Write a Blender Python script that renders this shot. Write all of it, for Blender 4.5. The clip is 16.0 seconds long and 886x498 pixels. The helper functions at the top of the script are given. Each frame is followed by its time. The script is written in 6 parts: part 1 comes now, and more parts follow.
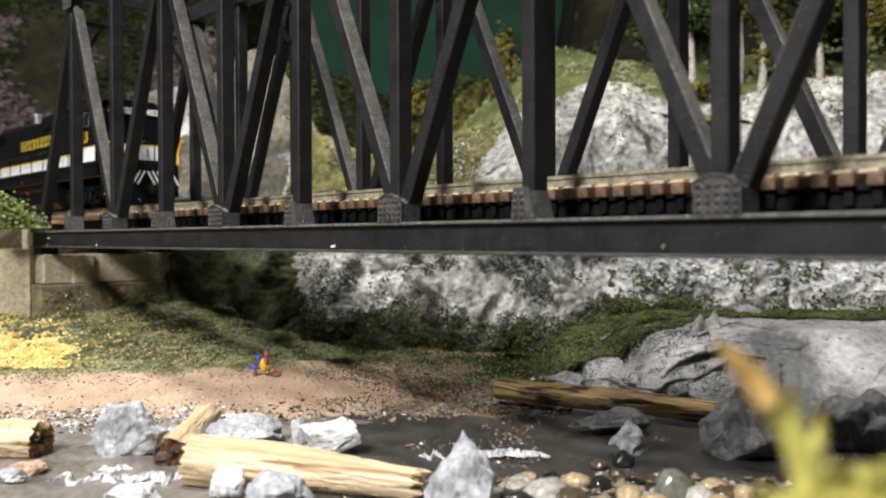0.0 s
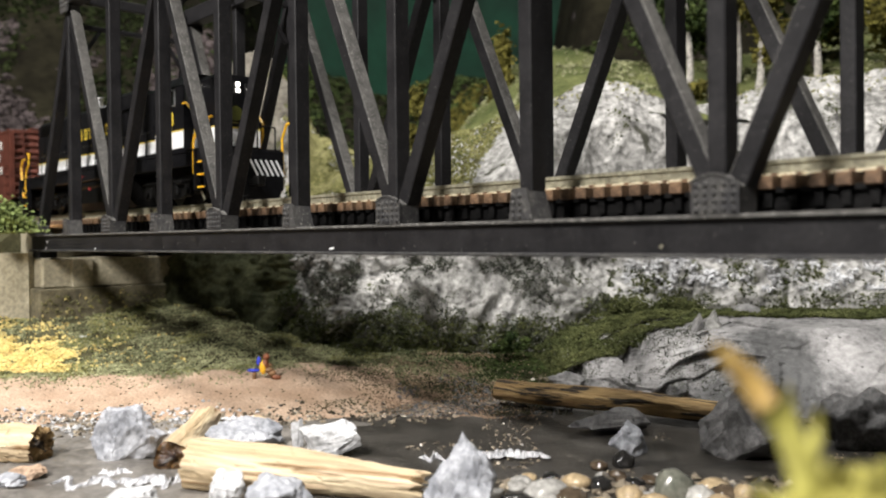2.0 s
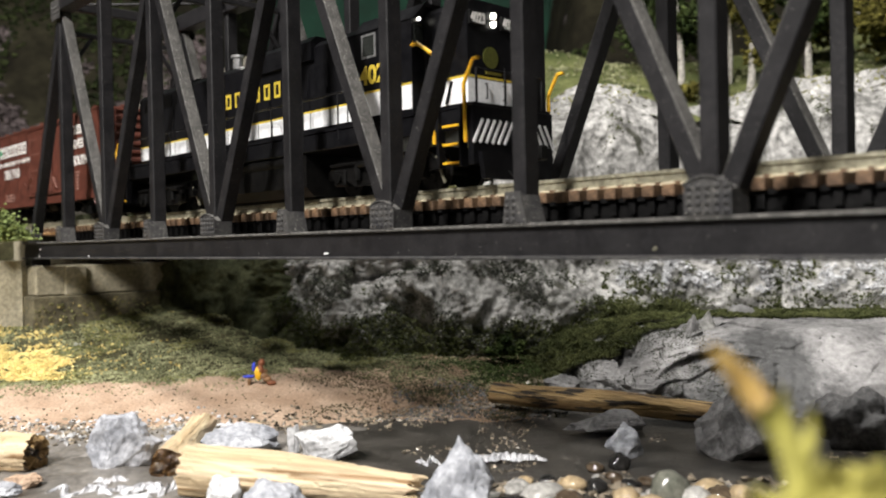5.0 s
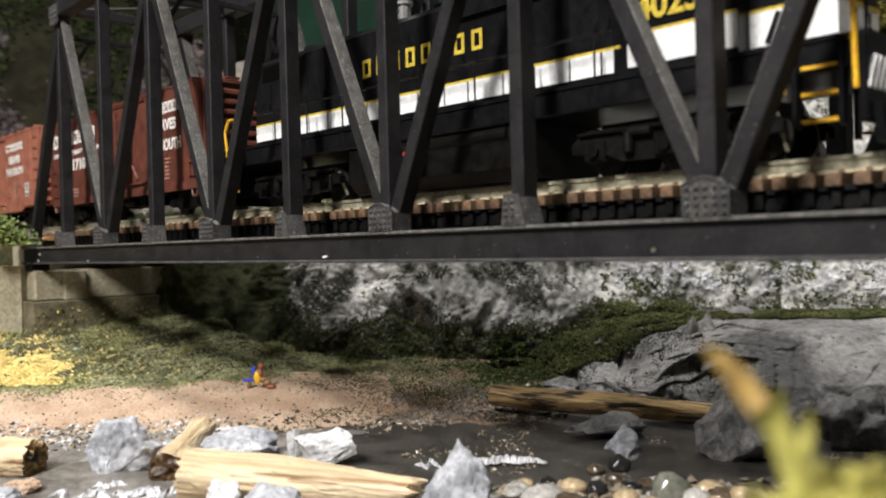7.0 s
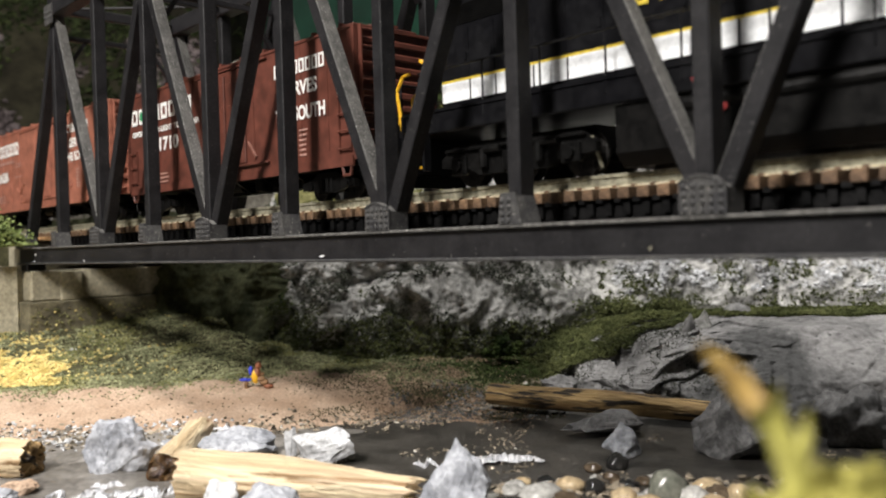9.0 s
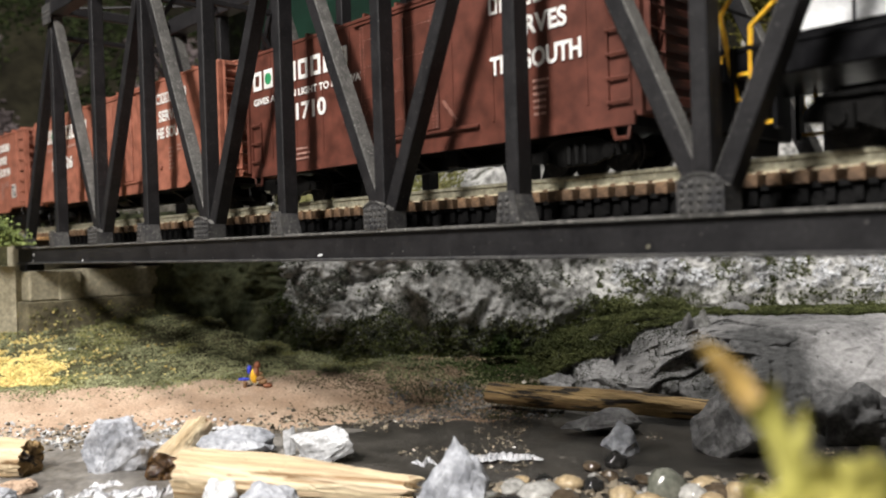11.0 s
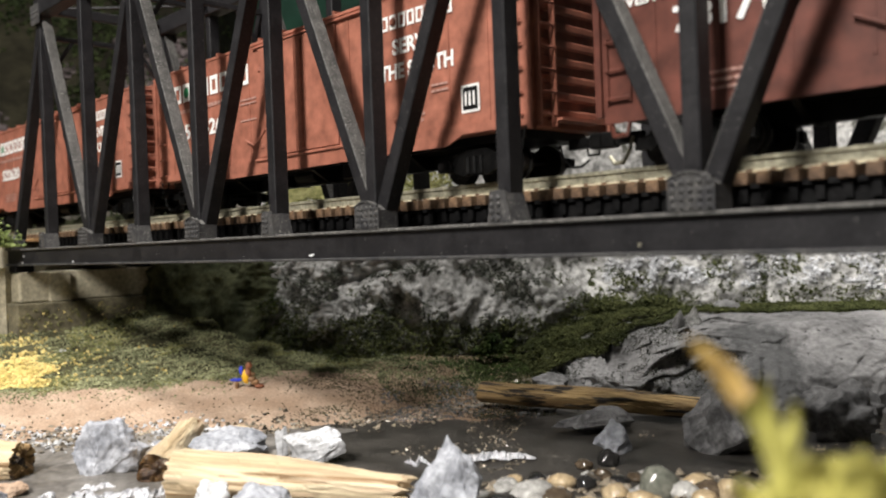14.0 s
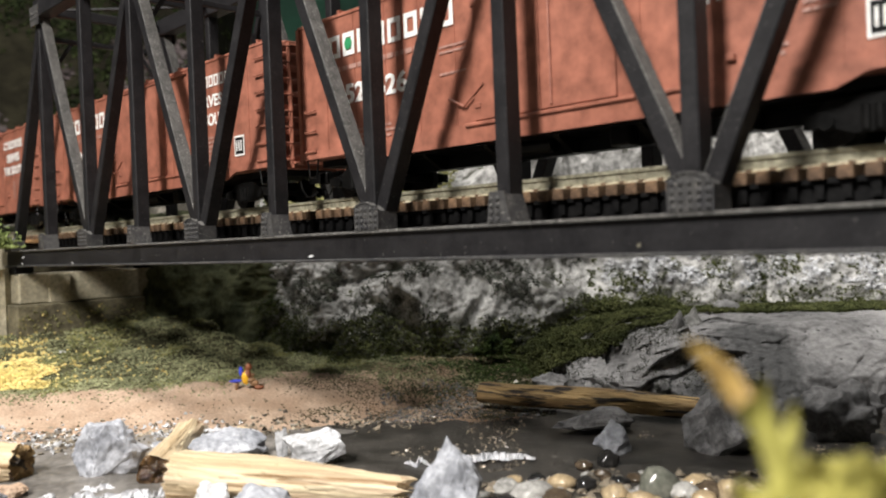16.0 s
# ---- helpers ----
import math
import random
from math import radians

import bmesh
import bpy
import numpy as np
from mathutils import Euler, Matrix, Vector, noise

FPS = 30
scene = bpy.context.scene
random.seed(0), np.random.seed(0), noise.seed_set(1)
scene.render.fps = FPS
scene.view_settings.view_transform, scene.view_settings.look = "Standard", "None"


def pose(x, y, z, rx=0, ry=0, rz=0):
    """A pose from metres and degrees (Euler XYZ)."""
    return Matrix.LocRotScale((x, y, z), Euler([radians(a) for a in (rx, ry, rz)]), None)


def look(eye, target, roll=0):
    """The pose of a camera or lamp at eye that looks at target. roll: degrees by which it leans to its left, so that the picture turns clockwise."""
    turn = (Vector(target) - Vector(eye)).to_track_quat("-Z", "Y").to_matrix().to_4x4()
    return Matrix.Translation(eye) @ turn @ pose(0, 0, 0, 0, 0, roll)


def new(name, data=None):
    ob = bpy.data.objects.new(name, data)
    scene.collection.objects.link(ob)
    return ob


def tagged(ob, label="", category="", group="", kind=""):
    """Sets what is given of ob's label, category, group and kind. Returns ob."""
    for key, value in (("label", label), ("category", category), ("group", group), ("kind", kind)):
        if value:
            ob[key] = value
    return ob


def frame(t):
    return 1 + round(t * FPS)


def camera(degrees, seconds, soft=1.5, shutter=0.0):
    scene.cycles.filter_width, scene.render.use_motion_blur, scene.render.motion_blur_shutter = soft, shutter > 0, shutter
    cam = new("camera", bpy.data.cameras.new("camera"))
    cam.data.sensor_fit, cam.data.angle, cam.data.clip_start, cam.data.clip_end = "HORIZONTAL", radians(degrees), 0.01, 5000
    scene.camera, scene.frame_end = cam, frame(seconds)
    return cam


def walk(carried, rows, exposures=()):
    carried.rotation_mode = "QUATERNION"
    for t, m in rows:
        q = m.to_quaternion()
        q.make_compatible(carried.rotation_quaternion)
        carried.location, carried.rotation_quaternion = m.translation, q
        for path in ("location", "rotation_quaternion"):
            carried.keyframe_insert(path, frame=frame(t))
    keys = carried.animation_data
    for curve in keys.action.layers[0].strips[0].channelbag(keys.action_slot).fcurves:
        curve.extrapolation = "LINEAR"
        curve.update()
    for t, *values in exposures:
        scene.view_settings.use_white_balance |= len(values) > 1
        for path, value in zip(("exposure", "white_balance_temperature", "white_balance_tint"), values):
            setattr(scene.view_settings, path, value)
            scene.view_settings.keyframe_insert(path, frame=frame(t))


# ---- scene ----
cam = camera(54.79, 16.0, 2.0)
cam.data.dof.use_dof = True
cam.data.dof.focus_distance = 0.32
cam.data.dof.aperture_fstop = 17.5
PATH = [
    (0, pose(0.50934, -0.16430, -0.00435, 89.197, 0.258, 46.975)),
    (0.5, pose(0.50933, -0.16426, -0.00438, 89.212, 0.310, 46.979)),
    (1, pose(0.50935, -0.16436, -0.00435, 89.238, 0.418, 46.978)),
    (1.5, pose(0.50945, -0.16434, -0.00424, 89.250, 0.510, 46.987)),
    (2, pose(0.50949, -0.16399, -0.00417, 89.247, 0.652, 46.944)),
    (2.5, pose(0.50935, -0.16410, -0.00428, 89.236, 0.713, 46.738)),
    (3, pose(0.50935, -0.16404, -0.00423, 89.169, 0.761, 46.536)),
    (3.5, pose(0.50949, -0.16403, -0.00427, 89.176, 0.787, 46.459)),
    (4, pose(0.50956, -0.16421, -0.00417, 89.267, 0.938, 46.469)),
    (6.5, pose(0.50977, -0.16433, -0.00404, 89.688, 1.426, 46.546)),
    (7, pose(0.50979, -0.16396, -0.00415, 89.679, 1.504, 46.518)),
    (7.5, pose(0.50966, -0.16386, -0.00410, 89.616, 1.558, 46.397)),
    (8, pose(0.50979, -0.16416, -0.00417, 89.600, 1.611, 46.340)),
    (8.5, pose(0.50982, -0.16412, -0.00418, 89.606, 1.651, 46.371)),
    (9, pose(0.50967, -0.16386, -0.00394, 89.553, 1.742, 46.308)),
    (11.5, pose(0.50983, -0.16382, -0.00423, 89.515, 1.874, 46.180)),
    (12, pose(0.50982, -0.16386, -0.00393, 89.434, 1.969, 46.072)),
    (12.5, pose(0.50980, -0.16368, -0.00404, 89.438, 2.035, 46.001)),
    (13, pose(0.50983, -0.16359, -0.00399, 89.431, 2.131, 45.942)),
    (13.5, pose(0.50978, -0.16383, -0.00414, 89.460, 2.125, 45.768)),
    (14, pose(0.50981, -0.16377, -0.00417, 89.462, 2.118, 45.673)),
    (14.5, pose(0.50991, -0.16376, -0.00410, 89.456, 2.109, 45.666)),
    (15, pose(0.50990, -0.16384, -0.00405, 89.493, 2.137, 45.683)),
    (15.5, pose(0.50987, -0.16346, -0.00403, 89.505, 2.201, 45.733)),
    (16, pose(0.50989, -0.16375, -0.00406, 89.493, 2.212, 45.653)),
]
walk(cam, PATH, [(0, 0.0), (4, 0.0), (6.5, -0.12), (16, -0.12)])

# ---- world and lamps: an indoor layout under ceiling lights ----
world = bpy.data.worlds.new("room_air")
scene.world = world
world.use_nodes = True
world.node_tree.nodes["Background"].inputs[0].default_value = (0.5, 0.52, 0.55, 1)
world.node_tree.nodes["Background"].inputs[1].default_value = 0.02


def ceiling_lamp(name, eye, target, wide, deep, watts, colour):
    data = bpy.data.lights.new(name, "AREA")
    data.shape, data.size, data.size_y, data.energy, data.color = "RECTANGLE", wide, deep, watts, colour
    ob = new(name, data)
    ob.matrix_world = look(eye, target)
    return ob


ceiling_lamp("hanging_lamp_light", (0.53, -0.80, 0.76), (0.25, 0.1, -0.02), 0.15, 0.28, 26.5, (1.0, 0.96, 0.92))
ceiling_lamp("ceiling_panel_light", (0.28, -0.16, 1.66), (0.25, 0.05, 0), 0.5, 0.3, 30, (1.0, 0.97, 0.93))
scene.view_settings.exposure = 0.0


# ---- materials ----
def mat(name, c1, c2, scale=300.0, rough=0.7, metal=0.0, bump=0.0, fine=4.0, c3=None, spots=0.0, stretch=(1, 1, 1), bump_mm=1.0, island=0.0, coat=0.0, detail=6.0, ramp=(0.35, 0.65), rough_var=0.12, spot_scale=2.3, spec=0.5, grit=0.45):
    """Two-scale mottled surface: c1 to c2 by broad noise, broken by fine grain; c3 in flecks."""
    m = bpy.data.materials.new(name)
    m.use_nodes = True
    nt = m.node_tree
    n, l = nt.nodes, nt.links
    b = n["Principled BSDF"]
    co = n.new("ShaderNodeTexCoord")
    mp = n.new("ShaderNodeMapping")
    mp.inputs["Scale"].default_value = stretch
    l.new(co.outputs["Object"], mp.inputs[0])
    big, small = n.new("ShaderNodeTexNoise"), n.new("ShaderNodeTexNoise")
    for k, s in ((big, scale), (small, scale * fine)):
        l.new(mp.outputs[0], k.inputs["Vector"])
        k.inputs["Scale"].default_value = s
        k.inputs["Detail"].default_value = detail
        k.inputs["Roughness"].default_value = 0.62
    r1 = n.new("ShaderNodeValToRGB")
    r1.color_ramp.elements[0].position, r1.color_ramp.elements[1].position = ramp
    r1.color_ramp.elements[0].color, r1.color_ramp.elements[1].color = (*c1, 1), (*c2, 1)
    l.new(big.outputs[0], r1.inputs[0])
    grain = n.new("ShaderNodeMixRGB")
    grain.blend_type = "OVERLAY"
    grain.inputs[0].default_value = grit
    l.new(r1.outputs[0], grain.inputs[1])
    bw = n.new("ShaderNodeValToRGB")
    bw.color_ramp.elements[0].position, bw.color_ramp.elements[1].position = 0.25, 0.75
    l.new(small.outputs[0], bw.inputs[0])
    l.new(bw.outputs[0], grain.inputs[2])
    out = grain.outputs[0]
    if c3:
        fl = n.new("ShaderNodeTexNoise")
        fl.inputs["Scale"].default_value, fl.inputs["Detail"].default_value = scale * spot_scale, 3.0
        l.new(mp.outputs[0], fl.inputs["Vector"])
        r3 = n.new("ShaderNodeValToRGB")
        r3.color_ramp.elements[0].position, r3.color_ramp.elements[1].position = 0.66 - spots, 0.72 - spots
        l.new(fl.outputs[0], r3.inputs[0])
        mx = n.new("ShaderNodeMixRGB")
        l.new(r3.outputs[0], mx.inputs[0])
        l.new(out, mx.inputs[1])
        mx.inputs[2].default_value = (*c3, 1)
        out = mx.outputs[0]
    if island:
        ge, oi = n.new("ShaderNodeNewGeometry"), n.new("ShaderNodeObjectInfo")
        add = n.new("ShaderNodeMath")
        add.operation = "ADD"
        l.new(ge.outputs["Random Per Island"], add.inputs[0])
        l.new(oi.outputs["Random"], add.inputs[1])
        fr = n.new("ShaderNodeMath")
        fr.operation = "FRACT"
        l.new(add.outputs[0], fr.inputs[0])
        mr = n.new("ShaderNodeMapRange")
        mr.inputs[3].default_value, mr.inputs[4].default_value = 1 - island, 1 + island
        l.new(fr.outputs[0], mr.inputs[0])
        hs = n.new("ShaderNodeHueSaturation")
        l.new(mr.outputs[0], hs.inputs["Value"])
        l.new(out, hs.inputs["Color"])
        out = hs.outputs[0]
    l.new(out, b.inputs["Base Color"])
    rr = n.new("ShaderNodeMapRange")
    rr.inputs[3].default_value, rr.inputs[4].default_value = max(rough - rough_var, 0.03), min(rough + rough_var, 1)
    l.new(big.outputs[0], rr.inputs[0])
    l.new(rr.outputs[0], b.inputs["Roughness"])
    b.inputs["Metallic"].default_value = metal
    b.inputs["Specular IOR Level"].default_value = spec
    b.inputs["Coat Weight"].default_value = coat
    if bump:
        bp = n.new("ShaderNodeBump")
        bp.inputs["Strength"].default_value, bp.inputs["Distance"].default_value = bump, 0.001 * bump_mm
        l.new(small.outputs[0], bp.inputs["Height"])
        l.new(bp.outputs[0], b.inputs["Normal"])
    return m


def plain(name, c, rough=0.5, metal=0.0, glow=0.0):
    m = mat(name, tuple(0.9 * x for x in c), tuple(min(1.08 * x, 1) for x in c), 250, rough, metal, 0.1, bump_mm=0.2)
    if glow:
        b = m.node_tree.nodes["Principled BSDF"]
        b.inputs["Emission Color"].default_value, b.inputs["Emission Strength"].default_value = (*c, 1), glow
    return m


BRIDGE = mat("grey_plastic_bridge", (0.008, 0.0077, 0.0088), (0.0165, 0.0158, 0.017), 120, 0.55, 0, 0.25, 6, (0.11, 0.106, 0.10), -0.012, bump_mm=0.25, spot_scale=15, spec=0.3)
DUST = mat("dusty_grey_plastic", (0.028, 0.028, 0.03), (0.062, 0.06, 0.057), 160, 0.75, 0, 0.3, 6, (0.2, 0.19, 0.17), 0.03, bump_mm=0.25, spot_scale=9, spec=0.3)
# grey dust, lightened further for overhead light on up-facing faces
DUST_TOPLIGHT = mat("grey_dust_and_top_light", (0.062, 0.06, 0.057), (0.118, 0.114, 0.107), 200, 0.9, 0, 0.3, 6, (0.3, 0.29, 0.27), 0.04, bump_mm=0.2, spot_scale=9, spec=0.2)
DECK = mat("black_deck_plastic", (0.003, 0.003, 0.0032), (0.006, 0.0058, 0.0058), 200, 0.5, 0, 0.2, spec=0.18)
TIE = mat("brown_plastic_tie", (0.085, 0.05, 0.028), (0.165, 0.10, 0.055), 350, 0.6, 0, 0.3, island=0.25, bump_mm=0.2)
RAIL = mat("nickel_silver_rail", (0.26, 0.245, 0.18), (0.38, 0.36, 0.27), 180, 0.36, 0.4, 0.08, bump_mm=0.1)
# paler than the rail metal, for the light its foot catches
LIT_FOOT = mat("lit_rail_foot", (0.62, 0.53, 0.35), (0.78, 0.7, 0.5), 260, 0.4, 0.2, 0.1, bump_mm=0.1)
BLACK = mat("black_loco_paint", (0.004, 0.004, 0.005), (0.007, 0.007, 0.0078), 90, 0.33, 0, 0.06, bump_mm=0.1, spec=0.22)
CHASSIS = mat("black_running_gear", (0.0022, 0.0022, 0.0022), (0.006, 0.0057, 0.0054), 300, 0.42, 0, 0.3, bump_mm=0.2, spec=0.18)
WHITE = plain("white_stripe_paint", (0.78, 0.79, 0.8), 0.4)
GOLD = plain("yellow_gold_paint", (0.52, 0.39, 0.045), 0.45)
YELLOW = plain("safety_yellow_paint", (0.75, 0.42, 0.02), 0.45)
SILVER = plain("bright_metal", (0.6, 0.6, 0.6), 0.3, 0.8)
WHEEL = plain("dark_blackened_metal", (0.05, 0.047, 0.045), 0.35, 0.7)
BOX_OLD = mat("dark_boxcar_red_paint", (0.090, 0.0275, 0.0175), (0.110, 0.0335, 0.022), 40, 0.5, 0, 0.08, bump_mm=0.1)
BOX_RED = mat("boxcar_red_paint", (0.285, 0.105, 0.067), (0.31, 0.118, 0.077), 40, 0.5, 0, 0.08, bump_mm=0.1)
RIVET = plain("worn_pale_red_rivets", (0.22, 0.10, 0.075), 0.5)
LETTER = plain("white_lettering", (0.78, 0.77, 0.74), 0.55)
GREEN_DOT = plain("green_dot", (0.03, 0.25, 0.1), 0.5)
RED_MARK = plain("red_marking", (0.32, 0.04, 0.04), 0.5)
GLASS_BLACK = plain("tinted_cab_glass", (0.02, 0.022, 0.02), 0.08)
LAMP = plain("lit_headlight", (1.0, 0.95, 0.85), 0.3, 0, 6.0)
MUD = mat("wet_river_mud", (0.021, 0.0195, 0.017), (0.076, 0.069, 0.06), 42, 0.4, 0, 0.9, 12, (0.17, 0.155, 0.135), -0.01, bump_mm=1.0, rough_var=0.25, spot_scale=9)
# wet silt whose pale tone holds the light and sheen on the mud
SILT_LIT = mat("wet_silt_with_light", (0.1, 0.092, 0.082), (0.25, 0.232, 0.21), 34, 0.42, 0, 0.6, 14, (0.34, 0.32, 0.3), -0.05, bump_mm=0.6, rough_var=0.2)
# mossy rock, darkened for the shade thrown by the bridge deck
MOSSROCK_SHADED = mat("mossy_rock_with_shade", (0.024, 0.028, 0.015), (0.09, 0.095, 0.052), 60, 0.95, 0, 0.8, 7, (0.13, 0.13, 0.1), -0.05, bump_mm=1.2, spec=0.08)
SAND = mat("pinkish_sand", (0.36, 0.245, 0.165), (0.5, 0.37, 0.27), 45, 0.9, 0, 0.6, 22, (0.2, 0.13, 0.085), -0.05, bump_mm=0.6)
SOIL = mat("dark_mossy_soil", (0.035, 0.034, 0.018), (0.10, 0.094, 0.05), 70, 0.95, 0, 0.8, 10, (0.14, 0.125, 0.06), -0.03, bump_mm=1.2, spec=0.08)
CLIFF = mat("pale_plaster_rock", (0.18, 0.178, 0.168), (0.44, 0.433, 0.417), 34, 0.88, 0, 0.8, 8, (0.075, 0.075, 0.06), 0.035, bump_mm=1.2, detail=9, spec=0.2, grit=0.7)
# brownish rock, toned down for the dimmer light farther back
BROWNROCK_DIM = mat("brownish_dimmed_rock", (0.075, 0.068, 0.056), (0.2, 0.185, 0.155), 30, 0.92, 0, 0.8, 8, (0.09, 0.095, 0.04), 0.04, bump_mm=1.4, detail=8, spec=0.1)
GREYROCK = mat("grey_plaster_rock", (0.10, 0.10, 0.10), (0.36, 0.352, 0.35), 24, 0.72, 0, 0.4, 16, (0.06, 0.06, 0.058), -0.012, bump_mm=0.7, detail=6, spec=0.3, grit=0.32, spot_scale=14, ramp=(0.38, 0.6))
STONE = mat("blue_grey_stone", (0.2, 0.21, 0.235), (0.45, 0.46, 0.49), 60, 0.7, 0, 0.6, 8, (0.12, 0.12, 0.13), -0.05, bump_mm=0.6)
PALE = mat("pale_grey_stone", (0.36, 0.36, 0.36), (0.62, 0.63, 0.65), 60, 0.6, 0, 0.6, 8, (0.2, 0.2, 0.2), -0.06, bump_mm=0.5)
DARKSTONE = mat("dark_wet_stone", (0.07, 0.069, 0.07), (0.19, 0.186, 0.185), 55, 0.6, 0, 0.5, 12, (0.04, 0.04, 0.04), -0.03, bump_mm=0.5, grit=0.6, spot_scale=9)
WOOD = mat("pale_driftwood", (0.42, 0.3, 0.165), (0.64, 0.53, 0.36), 55, 0.7, 0, 0.9, 6, (0.24, 0.14, 0.06), 0.07, (0.06, 2.4, 2.4), 0.8)
WOOD_BROWN = mat("weathered_brown_log", (0.15, 0.085, 0.032), (0.46, 0.31, 0.13), 90, 0.65, 0, 1.0, 5, (0.025, 0.016, 0.009), 0.13, (0.25, 1.8, 1.8), 1.0)
WETWOOD = mat("wet_dark_wood_end", (0.03, 0.016, 0.007), (0.13, 0.07, 0.025), 150, 0.22, 0, 0.7, 4, bump_mm=0.8)
CONCRETE = mat("beige_concrete", (0.23, 0.205, 0.14), (0.36, 0.325, 0.235), 50, 0.85, 0, 0.3, 10, (0.2, 0.18, 0.12), -0.06, bump_mm=0.4)
MOSSY = mat("mossy_concrete", (0.06, 0.052, 0.03), (0.17, 0.148, 0.09), 90, 0.9, 0, 0.7, 6, (0.42, 0.34, 0.09), 0.0, bump_mm=0.8)
MOSS = mat("green_foam_moss", (0.042, 0.050, 0.019), (0.105, 0.114, 0.046), 60, 0.95, island=0.28, spec=0.08)
TURF = mat("grey_green_turf", (0.17, 0.18, 0.10), (0.33, 0.335, 0.19), 90, 0.95, island=0.3, spec=0.08)
FLOWER = mat("yellow_foam_flowers", (0.52, 0.40, 0.13), (0.74, 0.60, 0.24), 120, 0.9, island=0.1)
LICHEN = mat("grey_green_lichen", (0.045, 0.05, 0.038), (0.12, 0.125, 0.1), 120, 0.95, island=0.4, spec=0.1)
BUSH = mat("light_green_foam", (0.095, 0.135, 0.033), (0.22, 0.27, 0.09), 120, 0.9, island=0.35)
OLIVE = mat("olive_foam_foliage", (0.06, 0.056, 0.012), (0.145, 0.13, 0.034), 90, 0.9, island=0.45, spec=0.08)
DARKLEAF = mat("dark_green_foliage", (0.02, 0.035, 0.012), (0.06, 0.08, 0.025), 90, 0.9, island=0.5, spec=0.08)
BROW = mat("yellow_green_turf", (0.13, 0.135, 0.05), (0.27, 0.26, 0.115), 90, 0.95, island=0.25, spec=0.08)
LILAC = mat("lilac_grey_shrubs", (0.05, 0.041, 0.04), (0.105, 0.086, 0.086), 30, 0.95, island=0.4, spec=0.08)
# darker copy of DARKLEAF for the weak light on the far hill
HILLLEAF_DIM = mat("far_dimmed_foliage", (0.010, 0.015, 0.006), (0.03, 0.038, 0.014), 60, 0.95, island=0.5, spec=0.08)
YSLOPE = mat("yellow_green_slope", (0.1, 0.1, 0.035), (0.25, 0.235, 0.11), 45, 0.95, 0, 0.8, 8, (0.3, 0.29, 0.26), 0.0, bump_mm=1.5, spec=0.08)
BALLAST = mat("orange_brown_ballast", (0.2, 0.1, 0.035), (0.36, 0.21, 0.09), 200, 0.9, 0, 0.8, 5, bump_mm=0.6)
PRINT = plain("faded_pale_print", (0.38, 0.22, 0.18), 0.6)
BARK = mat("pale_birch_bark", (0.3, 0.28, 0.25), (0.6, 0.57, 0.52), 120, 0.85, 0, 0.6, c3=(0.05, 0.045, 0.04), spots=0.02)
# brown-green tone lowered as well, in place of light falling off
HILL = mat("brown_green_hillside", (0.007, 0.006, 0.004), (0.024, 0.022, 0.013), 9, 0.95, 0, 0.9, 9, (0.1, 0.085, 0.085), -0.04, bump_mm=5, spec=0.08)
GRASS = mat("green_turf_slope", (0.055, 0.07, 0.024), (0.15, 0.16, 0.065), 22, 0.95, 0, 0.9, 14, (0.26, 0.25, 0.19), -0.02, bump_mm=2, spec=0.08)
BACKDROP = mat("green_painted_backdrop", (0.008, 0.058, 0.032), (0.012, 0.075, 0.042), 3, 0.8, 0, 0.1)
PLANT = mat("yellow_green_stem", (0.29, 0.27, 0.05), (0.45, 0.42, 0.11), 150, 0.6, 0, 0.2)
# lighter copy of PLANT, makes up for light lost among packed leaves
PLANT_LEAF_LIT = mat("lit_yellow_green_leaf", (0.33, 0.30, 0.06), (0.5, 0.46, 0.13), 150, 0.6, 0, 0.2)
PLANT_TIP = mat("orange_brown_leaf_tip", (0.28, 0.17, 0.04), (0.41, 0.28, 0.085), 150, 0.65, 0, 0.2)
FOAM_GLINT = mat("white_foam_and_glints", (0.42, 0.43, 0.46), (0.75, 0.75, 0.77), 300, 0.3, 0, 0.6, 6, bump_mm=0.8)
PEBBLE = mat("mixed_river_pebbles", (0.13, 0.11, 0.085), (0.32, 0.27, 0.2), 150, 0.3, 0, 0.2, island=0.75, rough_var=0.2)
PLASTER = mat("room_wall_paint", (0.24, 0.24, 0.235), (0.3, 0.3, 0.29), 3, 0.9, 0, 0.1)
FLOORING = mat("grey_room_floor", (0.16, 0.16, 0.16), (0.22, 0.22, 0.22), 4, 0.7, 0, 0.1)


# ---- building helpers ----
def part(name, bm, material, parent=None, label="", smooth=False):
    me = bpy.data.meshes.new(name)
    bm.normal_update()
    bm.to_mesh(me)
    bm.free()
    me.materials.append(material)
    if smooth:
        me.shade_smooth()
    ob = new(name, me)
    ob.parent = parent
    return tagged(ob, label)


def mesh_of(name, verts, faces, material, parent=None, label="", smooth=False):
    me = bpy.data.meshes.new(name)
    me.from_pydata([tuple(v) for v in verts], [], [tuple(f) for f in faces])
    me.materials.append(material)
    if smooth:
        me.shade_smooth()
    ob = new(name, me)
    ob.parent = parent
    return tagged(ob, label)


def thing(name, x, y, z, label, category, group="", kind=""):
    ob = new(name)
    ob.empty_display_size = 0.01
    ob.matrix_world = pose(x, y, z)
    return tagged(ob, label, category, group, kind)


